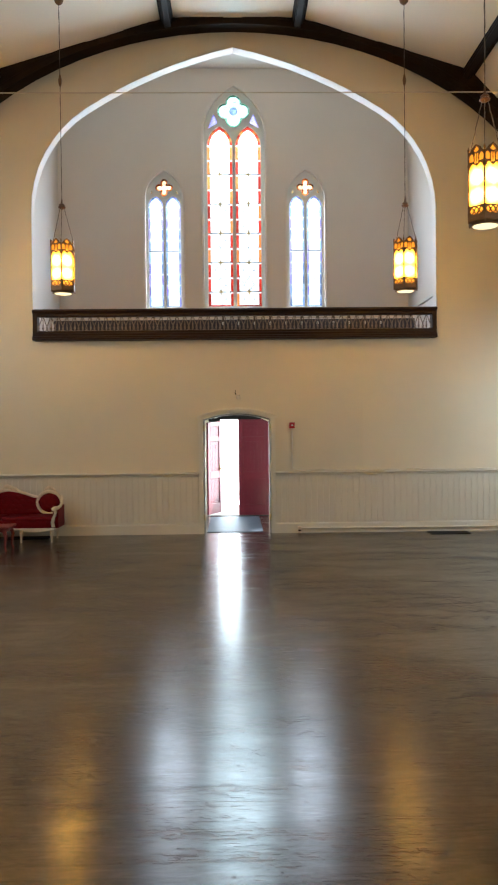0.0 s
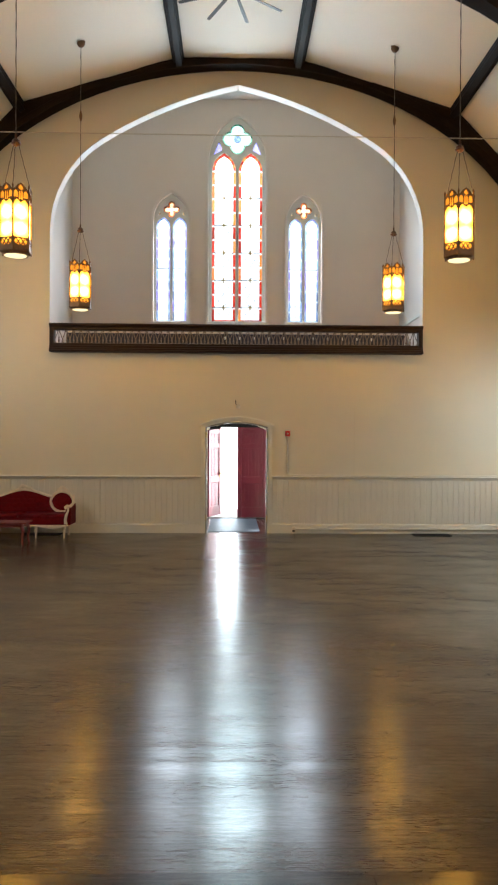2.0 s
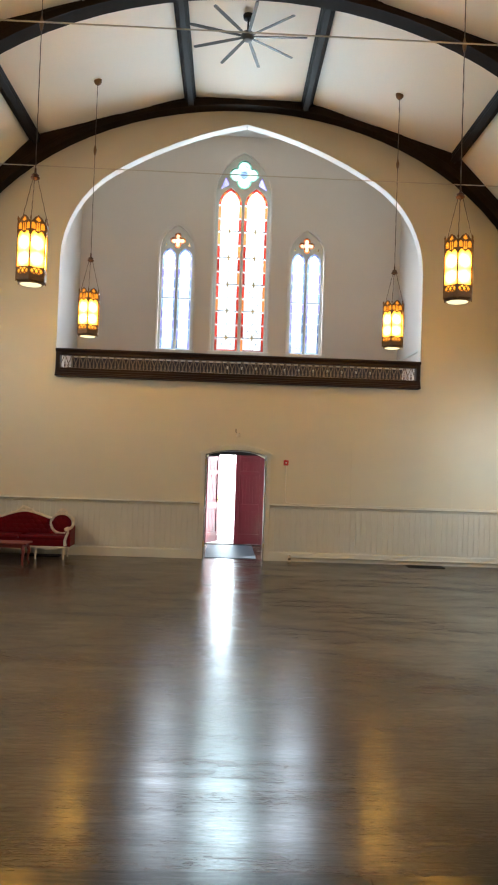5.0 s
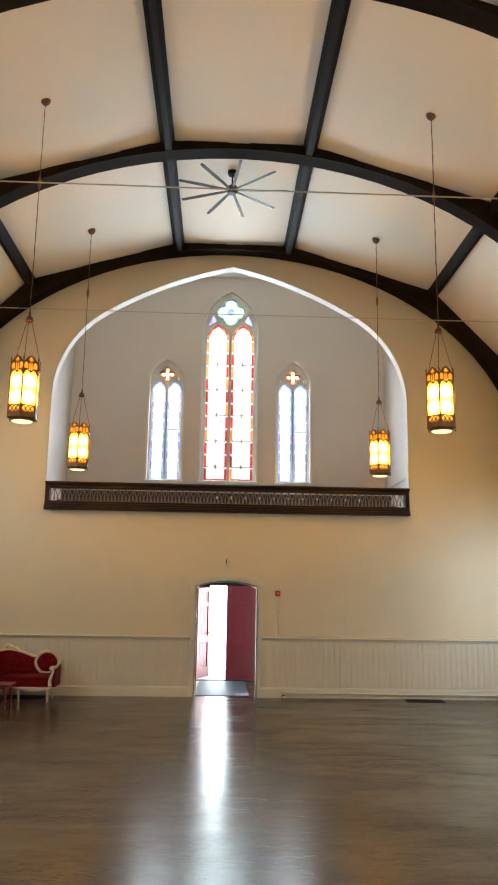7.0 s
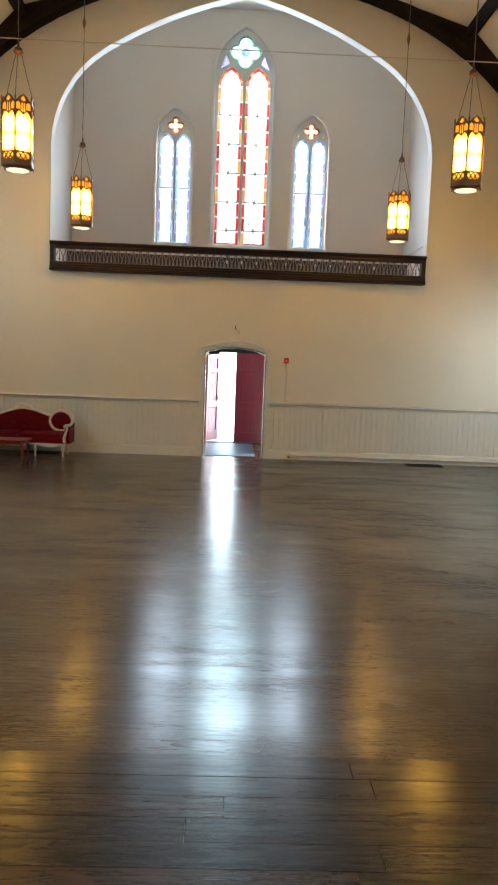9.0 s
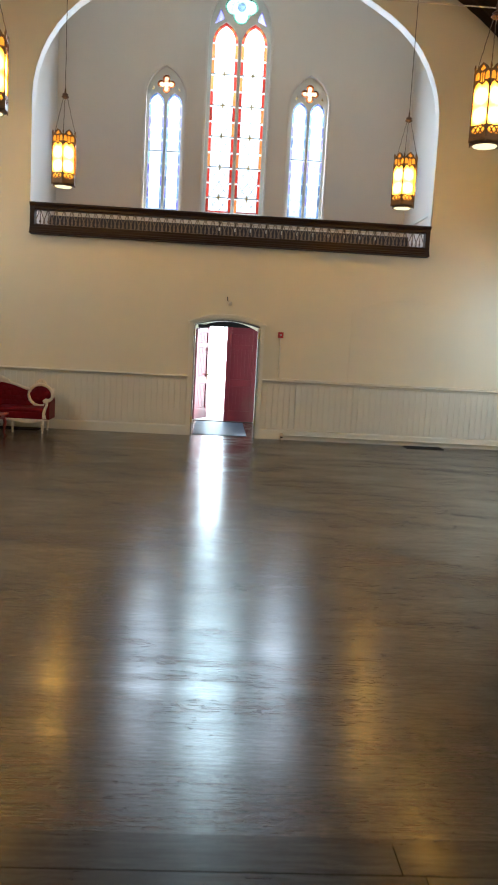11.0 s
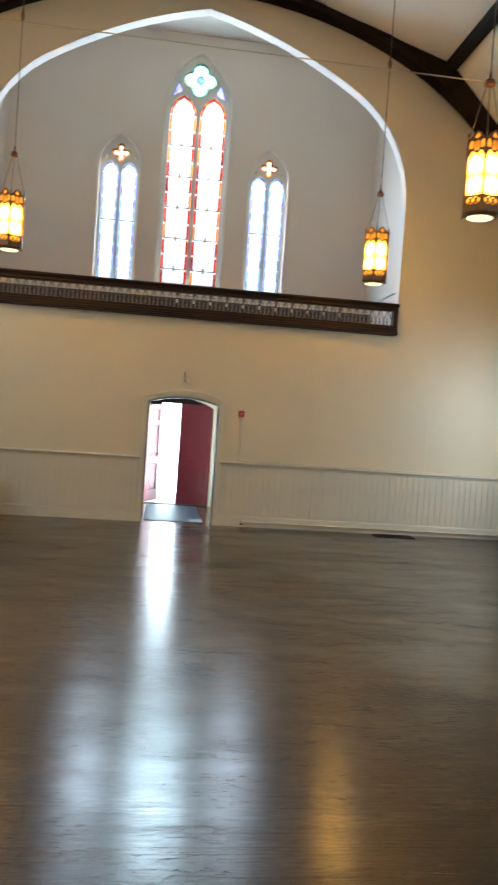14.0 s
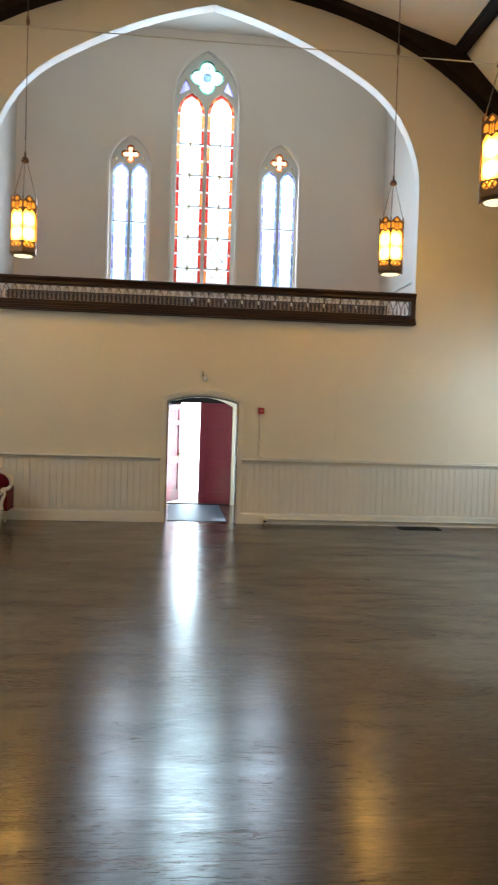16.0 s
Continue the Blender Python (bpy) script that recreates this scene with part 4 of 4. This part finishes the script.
    tube(bm, [(0.002 * math.sin(i * 2.1), 0.002 * math.cos(i * 1.7), 5.64 + (ceiling_z - 0.03 - 5.64) * i / links) for i in range(links + 1)],
         [0.005 if i % 2 else 0.008 for i in range(links + 1)], 6)
    part("long_chain", bm, CHAIN, t)
    bm = bmesh.new()
    lathe(bm, [(0.010, 7.45), (0.024, 7.50), (0.030, 7.55), (0.018, 7.60), (0.010, 7.64)], 10)
    part("chain_joint", bm, BRONZE, t)
    bm = bmesh.new()
    lathe(bm, [(0.012, ceiling_z - 0.09), (0.04, ceiling_z - 0.075), (0.062, ceiling_z - 0.05), (0.072, ceiling_z - 0.02), (0.075, ceiling_z + 0.03)], 16)
    part("ceiling_canopy", bm, BRONZE, t)
    return t


def ceiling_at(x):
    x = abs(x)
    (x0, z0), (x1, z1) = RIDGE[3], RIDGE[4]
    return z0 + (z1 - z0) * (x - x0) / (x1 - x0)


left_lamp = lantern(36, ceiling_at(2.76))
left_lamp.matrix_basis = pose(-2.77, -1.82, 0)
copy_thing(left_lamp, pose(-2.78, -5.76, 0.02))
right_lamp = lantern(10, ceiling_at(2.74))
right_lamp.matrix_basis = pose(2.75, -1.82, 0)
copy_thing(right_lamp, pose(2.735, -5.76, 0.02))
# two more lit pairs, added out of view along the same rows
for wy in (-9.6, -13.4):
    copy_thing(left_lamp, pose(-2.77, wy, 0))
    copy_thing(right_lamp, pose(2.74, wy, 0))

# ---- ceiling fan ----
fan = thing("ceiling_fan", "grey nine-bladed ceiling fan at rest on a short rod", "ceiling fan")
FX, FY, FZ = -0.09, -3.28, 8.95
bm = bmesh.new()
lathe(bm, [(0.02, FZ + 0.27), (0.075, FZ + 0.28), (0.085, FZ + 0.31), (0.085, 9.315)], 20, FX, FY)
part("canopy", bm, BLACK, fan)
bm = bmesh.new()
tube(bm, [(FX, FY, FZ + 0.04), (FX, FY, FZ + 0.29)], 0.016, 10)
part("downrod", bm, BLACK, fan)
bm = bmesh.new()
lathe(bm, [(0.04, FZ - 0.075), (0.070, FZ - 0.07), (0.08, FZ - 0.05), (0.10, FZ - 0.03), (0.105, FZ + 0.03), (0.08, FZ + 0.06), (0.03, FZ + 0.075)], 24, FX, FY)
part("motor_housing", bm, STEEL, fan)
blade_me = None
for k in range(9):
    a = radians(-3 + 40 * k)
    m = Matrix.Translation((FX, FY, FZ - 0.01)) @ Matrix.Rotation(a, 4, "Z") @ Matrix.Rotation(radians(10), 4, "X")
    if blade_me is None:
        bm = bmesh.new()
        rings(bm, [[(x, -w, -0.006), (x, w, -0.006), (x, w * 0.9, 0.007), (x, -w * 0.9, 0.007)] for x, w in ((0.09, 0.020), (0.20, 0.024), (0.55, 0.030), (0.93, 0.028), (0.97, 0.023))])
        b = part("blade", bm, STEEL, fan, "narrow grey blade")
        blade_me = b.data
        b.matrix_basis = m
    else:
        piece("blade", blade_me, fan, m)

# ---- entrance doors ----
def door_leaf(name, label, hinge_x, direction, angle):
    """A boarded leaf with rails and an arched top; direction +1: it runs to the right from its hinge."""
    t = tagged(new(name), label, "door", kind="structure")
    w, h = 0.69, 2.155
    outline = [(0, 0.016), (w, 0.016)] + [(w, h), (0, h)]
    bm = bmesh.new()
    plate(bm, outline, [], -0.012, 0.030)
    part("leaf", bm, RED_DOOR, t)
    for nm, x0, x1, z0, z1 in (("stile", 0.006, 0.10, 0.02, 2.08), ("stile", w - 0.105, w - 0.006, 0.02, 2.16),
                               ("rail", 0.101, w - 0.106, 0.02, 0.26), ("rail", 0.101, w - 0.106, 0.82, 0.98), ("rail", 0.101, w - 0.106, 1.66, 1.76), ("rail", 0.101, w - 0.106, 2.00, 2.10)):
        part(nm, boxed(x0, x1, -0.038, -0.0125, z0, z1, bevel=0.006), RED_DOOR, t)
    n_b = 6
    for z0, z1 in ((0.262, 0.818), (0.982, 1.658), (1.762, 1.998)):
        for i in range(n_b):
            x0 = 0.103 + i * (w - 0.21) / n_b
            part("board", boxed(x0, x0 + (w - 0.21) / n_b - 0.006, -0.020, -0.0125, z0, z1, bevel=0.003), RED_DOOR, t)
    if direction > 0:
        bm = boxed(w - 0.085, w - 0.03, -0.045, -0.038, 0.93, 1.13, bevel=0.004)
        plate_ob = part("push_plate", bm, BRASS, t, "brass push plate")
        bm = bmesh.new()
        tube(bm, [(w - 0.058, -0.04, 1.03), (w - 0.058, -0.085, 1.03), (w - 0.058, -0.105, 1.03)], [0.012, 0.012, 0.028], 10)
        part("knob", bm, BLACK, plate_ob, "black round knob")
    m = Matrix.Translation((hinge_x, LOBBY_Y + 0.05, 0)) @ Matrix.Diagonal((direction, 1, 1, 1)) @ Matrix.Rotation(radians(angle), 4, "Z")
    t.matrix_basis = m
    return t


door_leaf("door_1", "dark red panelled entrance door leaf swung open outwards", -0.668, 1, 66)
door_leaf("door_2", "dark red panelled entrance door leaf standing closed", 0.729, -1, 0)
tagged(part("trim_transom", boxed(-0.69, 0.75, LOBBY_Y + 0.012, LOBBY_Y + 0.10, 2.148, 2.40), BLACK), "dark transom above the entrance door", "trim", kind="structure")
closer = thing("door_closer", "grey metal door closer above the open leaf", "door closer")
part("body", boxed(-0.62, -0.36, LOBBY_Y - 0.06, LOBBY_Y + 0.01, 2.11, 2.18, bevel=0.008), BLACK, closer)
bm = bmesh.new()
tube(bm, [(-0.45, LOBBY_Y - 0.03, 2.105), (-0.60, LOBBY_Y + 0.12, 2.10)], 0.008, 6)
part("arm", bm, BLACK, closer)
tagged(part("door_mat", boxed(-0.58, 0.48, 0.14, 2.50, 0.0005, 0.014, bevel=0.004), MAT), "grey rubber-backed entrance mat inside the doorway", "door mat")

# ---- fire alarm, conduits and bracket on the end wall ----
al = thing("fire_alarm", "small red fire alarm horn on the end wall", "fire alarm")
part("back_box", boxed(0.975, 1.075, -0.045, -0.001, 1.95, 2.06, bevel=0.005), ALARM, al)
bm = bmesh.new()
for v in lathe(bm, [(0.014, 0.0), (0.016, 0.012), (0.011, 0.016)], 14).verts:
    v.co = Vector((1.025 + v.co.x, -0.045 - v.co.z, 2.005 + v.co.y))
part("strobe", bm, REVEAL, al, "pale strobe lens")
bm = bmesh.new()
tube(bm, [(1.025, -0.018, 1.949), (1.025, -0.018, 1.30), (1.030, -0.018, 1.235), (1.055, -0.018, 1.195), (1.11, -0.018, 1.178), (1.30, -0.020, 1.168), (6.2, -0.020, 1.162)], 0.011, 8)
cond = tagged(part("alarm_conduit", bm, TRIM), "cream painted conduit running from the alarm along the rail", "conduit")
bm = bmesh.new()
tube(bm, [(1.15, -0.062, 0.002), (1.15, -0.062, 0.060), (1.165, -0.062, 0.085), (1.20, -0.062, 0.092), (6.2, -0.062, 0.086)], 0.017, 8)
tagged(part("floor_conduit", bm, TRIM), "cream painted pipe running above the floor along the baseboard", "pipe")
valve = thing("pipe_end_valve", "small pale pipe fitting standing on the floor by the baseboard", "pipe fitting")
bm = bmesh.new()
lathe(bm, [(0.020, 0.0005), (0.034, 0.004), (0.034, 0.030), (0.024, 0.036), (0.024, 0.070), (0.036, 0.076), (0.036, 0.118), (0.020, 0.130)], 12, 1.15, -0.062)
part("body", bm, IVORY, valve)
bm = bmesh.new()
lathe(bm, [(0.026, 0.040), (0.028, 0.044), (0.028, 0.062), (0.026, 0.066)], 12, 1.15, -0.062)
part("nut", bm, DARK, valve, "dark nut")
for cx in (1.75, 3.0, 4.3, 5.5):
    tagged(part("pipe_clip", boxed(cx - 0.012, cx + 0.012, -0.083, -0.028, 0.064, 0.112, bevel=0.003), TRIM), "cream painted pipe clip on the baseboard", "pipe clip", "clips holding the pipe")
br = thing("wall_bracket", "small pale wall bracket with a stub pipe above the door", "wall bracket")
part("plate", boxed(-0.015, 0.065, -0.012, -0.001, 2.53, 2.62, bevel=0.004), CREAM, br)
bm = bmesh.new()
tube(bm, [(-0.022, -0.03, 2.665), (-0.022, -0.03, 2.605), (-0.01, -0.03, 2.58)], 0.008, 6)
part("stub", bm, BLACK, br)
bm = bmesh.new()
lathe(bm, [(0.03, 2.50), (0.04, 2.52), (0.04, 2.56), (0.02, 2.58)], 12, 0.03, -0.05)
part("cup", bm, TRIM, br)


# ---- floor vents ----
def floor_vent(x0, x1, y0, y1):
    t = thing("floor_vent", "black iron floor register set in the hall floor", "floor vent", "floor registers along the end wall")
    part("pan", boxed(x0, x1, y0, y1, 0.0006, 0.004), BLACK, t)
    for k, (a, b, c, d) in enumerate(((x0, x1, y0, y0 + 0.02), (x0, x1, y1 - 0.02, y1), (x0, x0 + 0.02, y0 + 0.02, y1 - 0.02), (x1 - 0.02, x1, y0 + 0.02, y1 - 0.02))):
        part("frame", boxed(a, b, c, d, 0.004, 0.011), BLACK, t)
    n = 16
    for i in range(n):
        x = x0 + 0.03 + (x1 - x0 - 0.06) * i / (n - 1)
        part("slat", boxed(x - 0.004, x + 0.004, y0 + 0.021, y1 - 0.021, 0.004, 0.009), BLACK, t)


floor_vent(3.52, 4.24, -0.44, -0.10)
floor_vent(-4.20, -3.45, -0.40, -0.08)


# ---- sofa, table, pew ----
def torus(bm, cx, y, cz, rx, rz, r, seg=28):
    pts = [(cx + rx * math.cos(2 * math.pi * i / seg), y, cz + rz * math.sin(2 * math.pi * i / seg)) for i in range(seg + 1)]
    return tube(bm, pts, r, 7)


def blob(bm, x, y, z, rx, ry, rz, seg=12):
    r = bmesh.ops.create_uvsphere(bm, u_segments=seg, v_segments=max(6, seg // 2), radius=1)
    for v in r["verts"]:
        v.co = Vector((x + v.co.x * rx, y + v.co.y * ry, z + v.co.z * rz))
    return bm


sofa = thing("sofa", "red tufted velvet sofa with carved ivory wood frame", "sofa")


def back_line(x):
    """Height of the serpentine top of the back."""
    u = abs(x)
    if u < 0.46:
        return 0.865 - 0.125 * (u / 0.46) ** 1.5
    return 0.74


bm = bmesh.new()
box(bm, -0.95, 0.95, -0.62, -0.08, 0.24, 0.40, bevel=0.035)
part("seat", bm, VELVET, sofa)
bm = bmesh.new()
for i, x in enumerate((-0.47, 0.47)):
    box(bm, x - 0.455, x + 0.455, -0.625, -0.10, 0.37, 0.455, bevel=0.035)
part("seat_cushion", bm, VELVET, sofa)
bm = bmesh.new()
xs = [-0.62 + 1.24 * i / 24 for i in range(25)]
plate(bm, [(-0.62, 0.40), (0.62, 0.40)] + [(x, back_line(x)) for x in reversed(xs)], [], -0.12, -0.03)
part("back_cushion", bm, VELVET, sofa)
tuft_me = None
for r in range(4):
    for c in range(9):
        x = -0.52 + 0.13 * c + (0.065 if r % 2 else 0)
        z = 0.50 + 0.085 * r
        if abs(x) < 0.56 and z < back_line(x) - 0.05:
            if tuft_me is None:
                bm = bmesh.new()
                blob(bm, 0, 0, 0, 0.060, 0.012, 0.046, 8)
                tuft = part("tuft", bm, VELVET, sofa)
                tuft_me = tuft.data
                tuft.location = (x, -0.125, z)
            else:
                piece("tuft", tuft_me, sofa, pose(x, -0.125, z))
bm = bmesh.new()
tube(bm, [(x, -0.09, back_line(x) + 0.014 + 0.006 * math.sin(x * 46)) for x in xs], 0.030, 8)
part("back_frame", bm, IVORY, sofa)
bm = bmesh.new()
rnd = random.Random(4)
for k in range(19):
    x = -0.19 + 0.38 * k / 18
    h = 0.080 * math.cos(x / 0.19 * math.pi / 2)
    blob(bm, x, -0.10, back_line(x) + 0.015 + h * rnd.uniform(0.5, 1.1), 0.024, 0.028, 0.022 + h * 0.25, 8)
part("crest", bm, IVORY, sofa, "carved ivory crest")
for side in (-1, 1):
    ox = side * 0.735
    bm = bmesh.new()
    blob(bm, ox, -0.10, 0.652, 0.205, 0.055, 0.185, 20)
    medallion = part("medallion", bm, VELVET, sofa, "oval red velvet medallion")
    for a in range(7):
        piece("tuft", tuft_me, sofa, pose(ox + 0.10 * math.cos(a * 1.047) * (a < 6), -0.142, 0.665 + 0.095 * math.sin(a * 1.047) * (a < 6)))
    bm = bmesh.new()
    torus(bm, ox, -0.115, 0.652, 0.218, 0.200, 0.030)
    for k in range(26):
        a = 2 * math.pi * k / 26
        blob(bm, ox + 0.228 * math.cos(a), -0.128, 0.652 + 0.210 * math.sin(a), 0.020, 0.022, 0.018, 6)
    part("medallion_frame", bm, IVORY, medallion, "carved ivory ring")
    bm = bmesh.new()
    for k in range(7):
        x = ox - 0.09 + 0.03 * k
        h = 0.055 * math.cos((k - 3) / 3 * 1.4)
        blob(bm, x, -0.10, 0.87 + h, 0.020, 0.024, 0.020 + 0.3 * h, 7)
    part("medallion_crest", bm, IVORY, medallion, "carved ivory crest")
    # arm: side panel, scrolled ivory rail and front upright
    bm = bmesh.new()
    x0, x1 = sorted((side * 0.90, side * 0.975))
    rings(bm, [[(x0, y, 0.25), (x1 + side * 0.02, y, 0.25), (x1 + side * 0.02, y, h), (x0, y, h)] for y, h in ((-0.10, 0.62), (-0.30, 0.585), (-0.48, 0.55), (-0.58, 0.52))])
    part("arm_panel", bm, VELVET, sofa)
    bm = bmesh.new()
    tube(bm, [(side * 0.95, -0.09, 0.78), (side * 0.975, -0.16, 0.68), (side * 0.975, -0.30, 0.615), (side * 0.965, -0.47, 0.59), (side * 0.93, -0.58, 0.605), (side * 0.90, -0.61, 0.585), (side * 0.915, -0.615, 0.555)],
         [0.022, 0.026, 0.026, 0.028, 0.030, 0.026, 0.018], 8)
    part("arm_rail", bm, IVORY, sofa)
    bm = bmesh.new()
    tube(bm, [(side * 0.945, -0.595, 0.585), (side * 0.955, -0.61, 0.52), (side * 0.925, -0.62, 0.44), (side * 0.905, -0.625, 0.36), (side * 0.915, -0.62, 0.27)], [0.026, 0.022, 0.026, 0.028, 0.032], 8)
    part("arm_upright", bm, IVORY, sofa)
# scalloped seat rail
bm = bmesh.new()
nx = 40
lower = [(-0.95 + 1.90 * i / nx, 0.205 - 0.022 * math.cos(6 * math.pi * (-0.95 + 1.90 * i / nx) / 1.9)) for i in range(nx + 1)]
plate(bm, lower + [(0.95, 0.255), (-0.95, 0.255)], [], -0.645, -0.600)
part("seat_rail", bm, IVORY, sofa)
leg_me = None
for lx, ly in ((-0.88, -0.60), (-0.35, -0.60), (0.35, -0.60), (0.88, -0.60), (-0.86, -0.10), (0.86, -0.10)):
    if leg_me is None:
        bm = bmesh.new()
        lathe(bm, [(0.016, 0.0), (0.020, 0.012), (0.017, 0.03), (0.026, 0.12), (0.034, 0.165), (0.024, 0.18), (0.036, 0.20), (0.036, 0.245)], 12)
        leg = part("leg", bm, IVORY, sofa)
        leg_me = leg.data
        leg.location = (lx, ly, 0)
    else:
        piece("leg", leg_me, sofa, pose(lx, ly, 0))
sofa.matrix_basis = pose(-4.14, -0.22, 0)

table = thing("coffee_table", "low red-brown wooden table with curved legs before the sofa", "coffee table")
part("tabletop", boxed(-0.53, 0.53, -0.24, 0.24, 0.375, 0.405, bevel=0.010), TABLE, table)
part("apron", boxed(-0.47, 0.47, -0.19, 0.19, 0.315, 0.374, bevel=0.006), TABLE, table)
leg_me = None
for sx in (-1, 1):
    for sy in (-1, 1):
        bm = bmesh.new()
        tube(bm, [(sx * 0.44, sy * 0.17, 0.37), (sx * 0.455, sy * 0.185, 0.31), (sx * 0.475, sy * 0.20, 0.25), (sx * 0.46, sy * 0.19, 0.14), (sx * 0.455, sy * 0.185, 0.06), (sx * 0.475, sy * 0.205, 0.012), (sx * 0.48, sy * 0.21, 0.0)],
             [0.032, 0.034, 0.030, 0.020, 0.016, 0.020, 0.018], 8)
        part("leg", bm, TABLE, table)
table.matrix_basis = pose(-4.25, -1.56, 0)

pew = thing("church_pew", "dark carved oak pew against the side wall", "pew")


def pew_end(y):
    """End panel: foot, seat bracket, ball arm and a back post with a three-lobed finial."""
    g = bmesh.new()
    outline = [(0.00, 0.0), (0.10, 0.0), (0.12, 0.05), (0.16, 0.085), (0.20, 0.05), (0.22, 0.0), (0.34, 0.0), (0.34, 0.10), (0.36, 0.22), (0.36, 0.80), (0.22, 0.80), (0.21, 0.56),
               (0.17, 0.50), (0.10, 0.47), (0.02, 0.46), (0.0, 0.40), (0.05, 0.33), (0.03, 0.26), (0.06, 0.20), (0.01, 0.12)]
    plate(g, outline, [], y - 0.03, y + 0.03)
    return g


PX = WALL_X - 0.44
for k, y in enumerate((-0.62, -3.0)):
    bm = pew_end(y)
    bm.transform(Matrix.Translation((PX, 0, 0)))
    end = part("end_panel", bm, PEW, pew)
    bm = bmesh.new()
    blob(bm, PX + 0.045, y, 0.525, 0.062, 0.045, 0.062, 14)
    part("arm_ball", bm, PEW, end)
    bm = bmesh.new()
    box(bm, PX + 0.215, PX + 0.365, y - 0.04, y + 0.04, 0.80, 0.825, bevel=0.008)
    for dx, dz, r in ((0, 0.955, 0.042), (-0.048, 0.885, 0.042), (0.048, 0.885, 0.042), (0, 0.865, 0.045)):
        blob(bm, PX + 0.29 + dx, y, dz, r, 0.036, r, 12)
    part("finial", bm, PEW, end, "three-lobed carved finial")
part("seat", boxed(PX - 0.06, PX + 0.30, -3.06, -0.56, 0.405, 0.445, bevel=0.010), PEW, pew)
bm = boxed(PX + 0.30, PX + 0.34, -2.965, -0.655, 0.45, 0.78, bevel=0.008)
part("back_panel", bm, PEW, pew)
part("top_rail", boxed(PX + 0.285, PX + 0.36, -2.965, -0.655, 0.781, 0.82, bevel=0.010), PEW, pew)


# ---- pieces of walls and floors ----
# beadboard wainscot: one board after the other between baseboard and chair rail
bm = bmesh.new()
rings(bm, [[(-0.0553, 0.0, z), (-0.0553, -0.0080, z), (-0.0515, -0.012, z), (0.042, -0.012, z), (0.045, -0.0065, z), (0.048, -0.012, z), (0.0525, -0.012, z), (0.0553, -0.0080, z), (0.0553, 0.0, z)] for z in (0.19, 1.08)])
bead_board = part("board", bm, BOARD, wall_front)
first_board = bead_board.data
bead_board.location = (-CAS - 0.06, -0.0005, 0)
x = -CAS - 0.06 - 0.111
while x > -WALL_X + 0.06:
    piece("board", first_board, wall_front, pose(x, -0.0005, 0))
    x -= 0.111
x = CAS + 0.06
while x < WALL_X - 0.06:
    piece("board", first_board, wall_front, pose(x, -0.0005, 0))
    x += 0.111

# stage planks, laid across, with a rounded front edge
stage = bpy.data.objects["floor_stage"]
rnd = random.Random(11)
row_w = 0.128
lengths = (1.6, 2.1, 2.7)
plank_me = {}
for ln in lengths:
    bm = bmesh.new()
    e = 0.0012
    rings(bm, [[(xx, 0.0, -0.020), (xx, row_w - 0.0008, -0.020), (xx, row_w - 0.0008, -e), (xx, row_w - 0.0008 - e, 0), (xx, e, 0), (xx, 0.0, -e)] for xx in (0.0015, ln - 0.0015)])
    plank_me[ln] = part("plank", bm, PLANK, stage)
    plank_me[ln].location = (-WALL_X + 0.02, -18.5 + 0.14 * lengths.index(ln), STAGE_Z)
bm = bmesh.new()
prism_x(bm, [(STAGE_Y - 0.010, STAGE_Z - 0.045), (STAGE_Y + 0.018, STAGE_Z - 0.045), (STAGE_Y + 0.024, STAGE_Z - 0.032), (STAGE_Y + 0.024, STAGE_Z - 0.010), (STAGE_Y + 0.016, STAGE_Z - 0.001), (STAGE_Y - 0.010, STAGE_Z - 0.001)], -WALL_X, WALL_X)
part("nosing", bm, PLANK, stage)
# joints near the front follow the laid pattern
fixed = {0: 0.40, 2: -0.08, 3: -0.205, 4: 0.42}
for r in range(40):
    y = STAGE_Y - 0.010 - (r + 1) * row_w
    start = fixed[r] - 2.1 * 3 if r in fixed else -WALL_X - rnd.uniform(0.0, 1.4)
    x = start
    while x < WALL_X:
        ln = 2.1 if r in fixed else rnd.choice(lengths)
        if x > -WALL_X - 2.0:
            piece("plank", plank_me[ln].data, stage, pose(x, y, STAGE_Z + rnd.uniform(-0.0007, 0.0007)))
        x += ln
bm = boxed(-WALL_X, WALL_X, END_Y, STAGE_Y - 0.010 - 40 * row_w, STAGE_Z - 0.02, STAGE_Z - 0.002)
part("rear_boards", bm, PLANK, stage)

# floor strips next to the stage, each a board of its own on a dark subfloor
part("subfloor", boxed(-6.7, 6.7, -12.6, STRIP_END - 0.001, -0.2, -0.019), DARK, floor)
strip_lengths = (2.3, 2.9, 3.5)
strip_me = {}
for ln in strip_lengths:
    bm = bmesh.new()
    e = 0.0006
    rings(bm, [[(xx, 0.0, -0.018), (xx, 0.0566, -0.018), (xx, 0.0566, -e), (xx, 0.0566 - e, 0), (xx, e, 0), (xx, 0.0, -e)] for xx in (0.0003, ln - 0.0003)])
    me = bpy.data.meshes.new("floor_strip")
    bmesh.ops.recalc_face_normals(bm, faces=bm.faces)
    bm.to_mesh(me)
    bm.free()
    me.materials.append(STRIP)
    strip_me[ln] = me
rnd = random.Random(23)
for r in range(54):
    x = -WALL_X - rnd.uniform(0.1, 1.9)
    while x < WALL_X:
        ln = rnd.choice(strip_lengths)
        piece("floor_strip", strip_me[ln], floor, pose(x, -12.578 + 0.057 * r, rnd.uniform(-0.0002, 0.0002)))
        x += ln
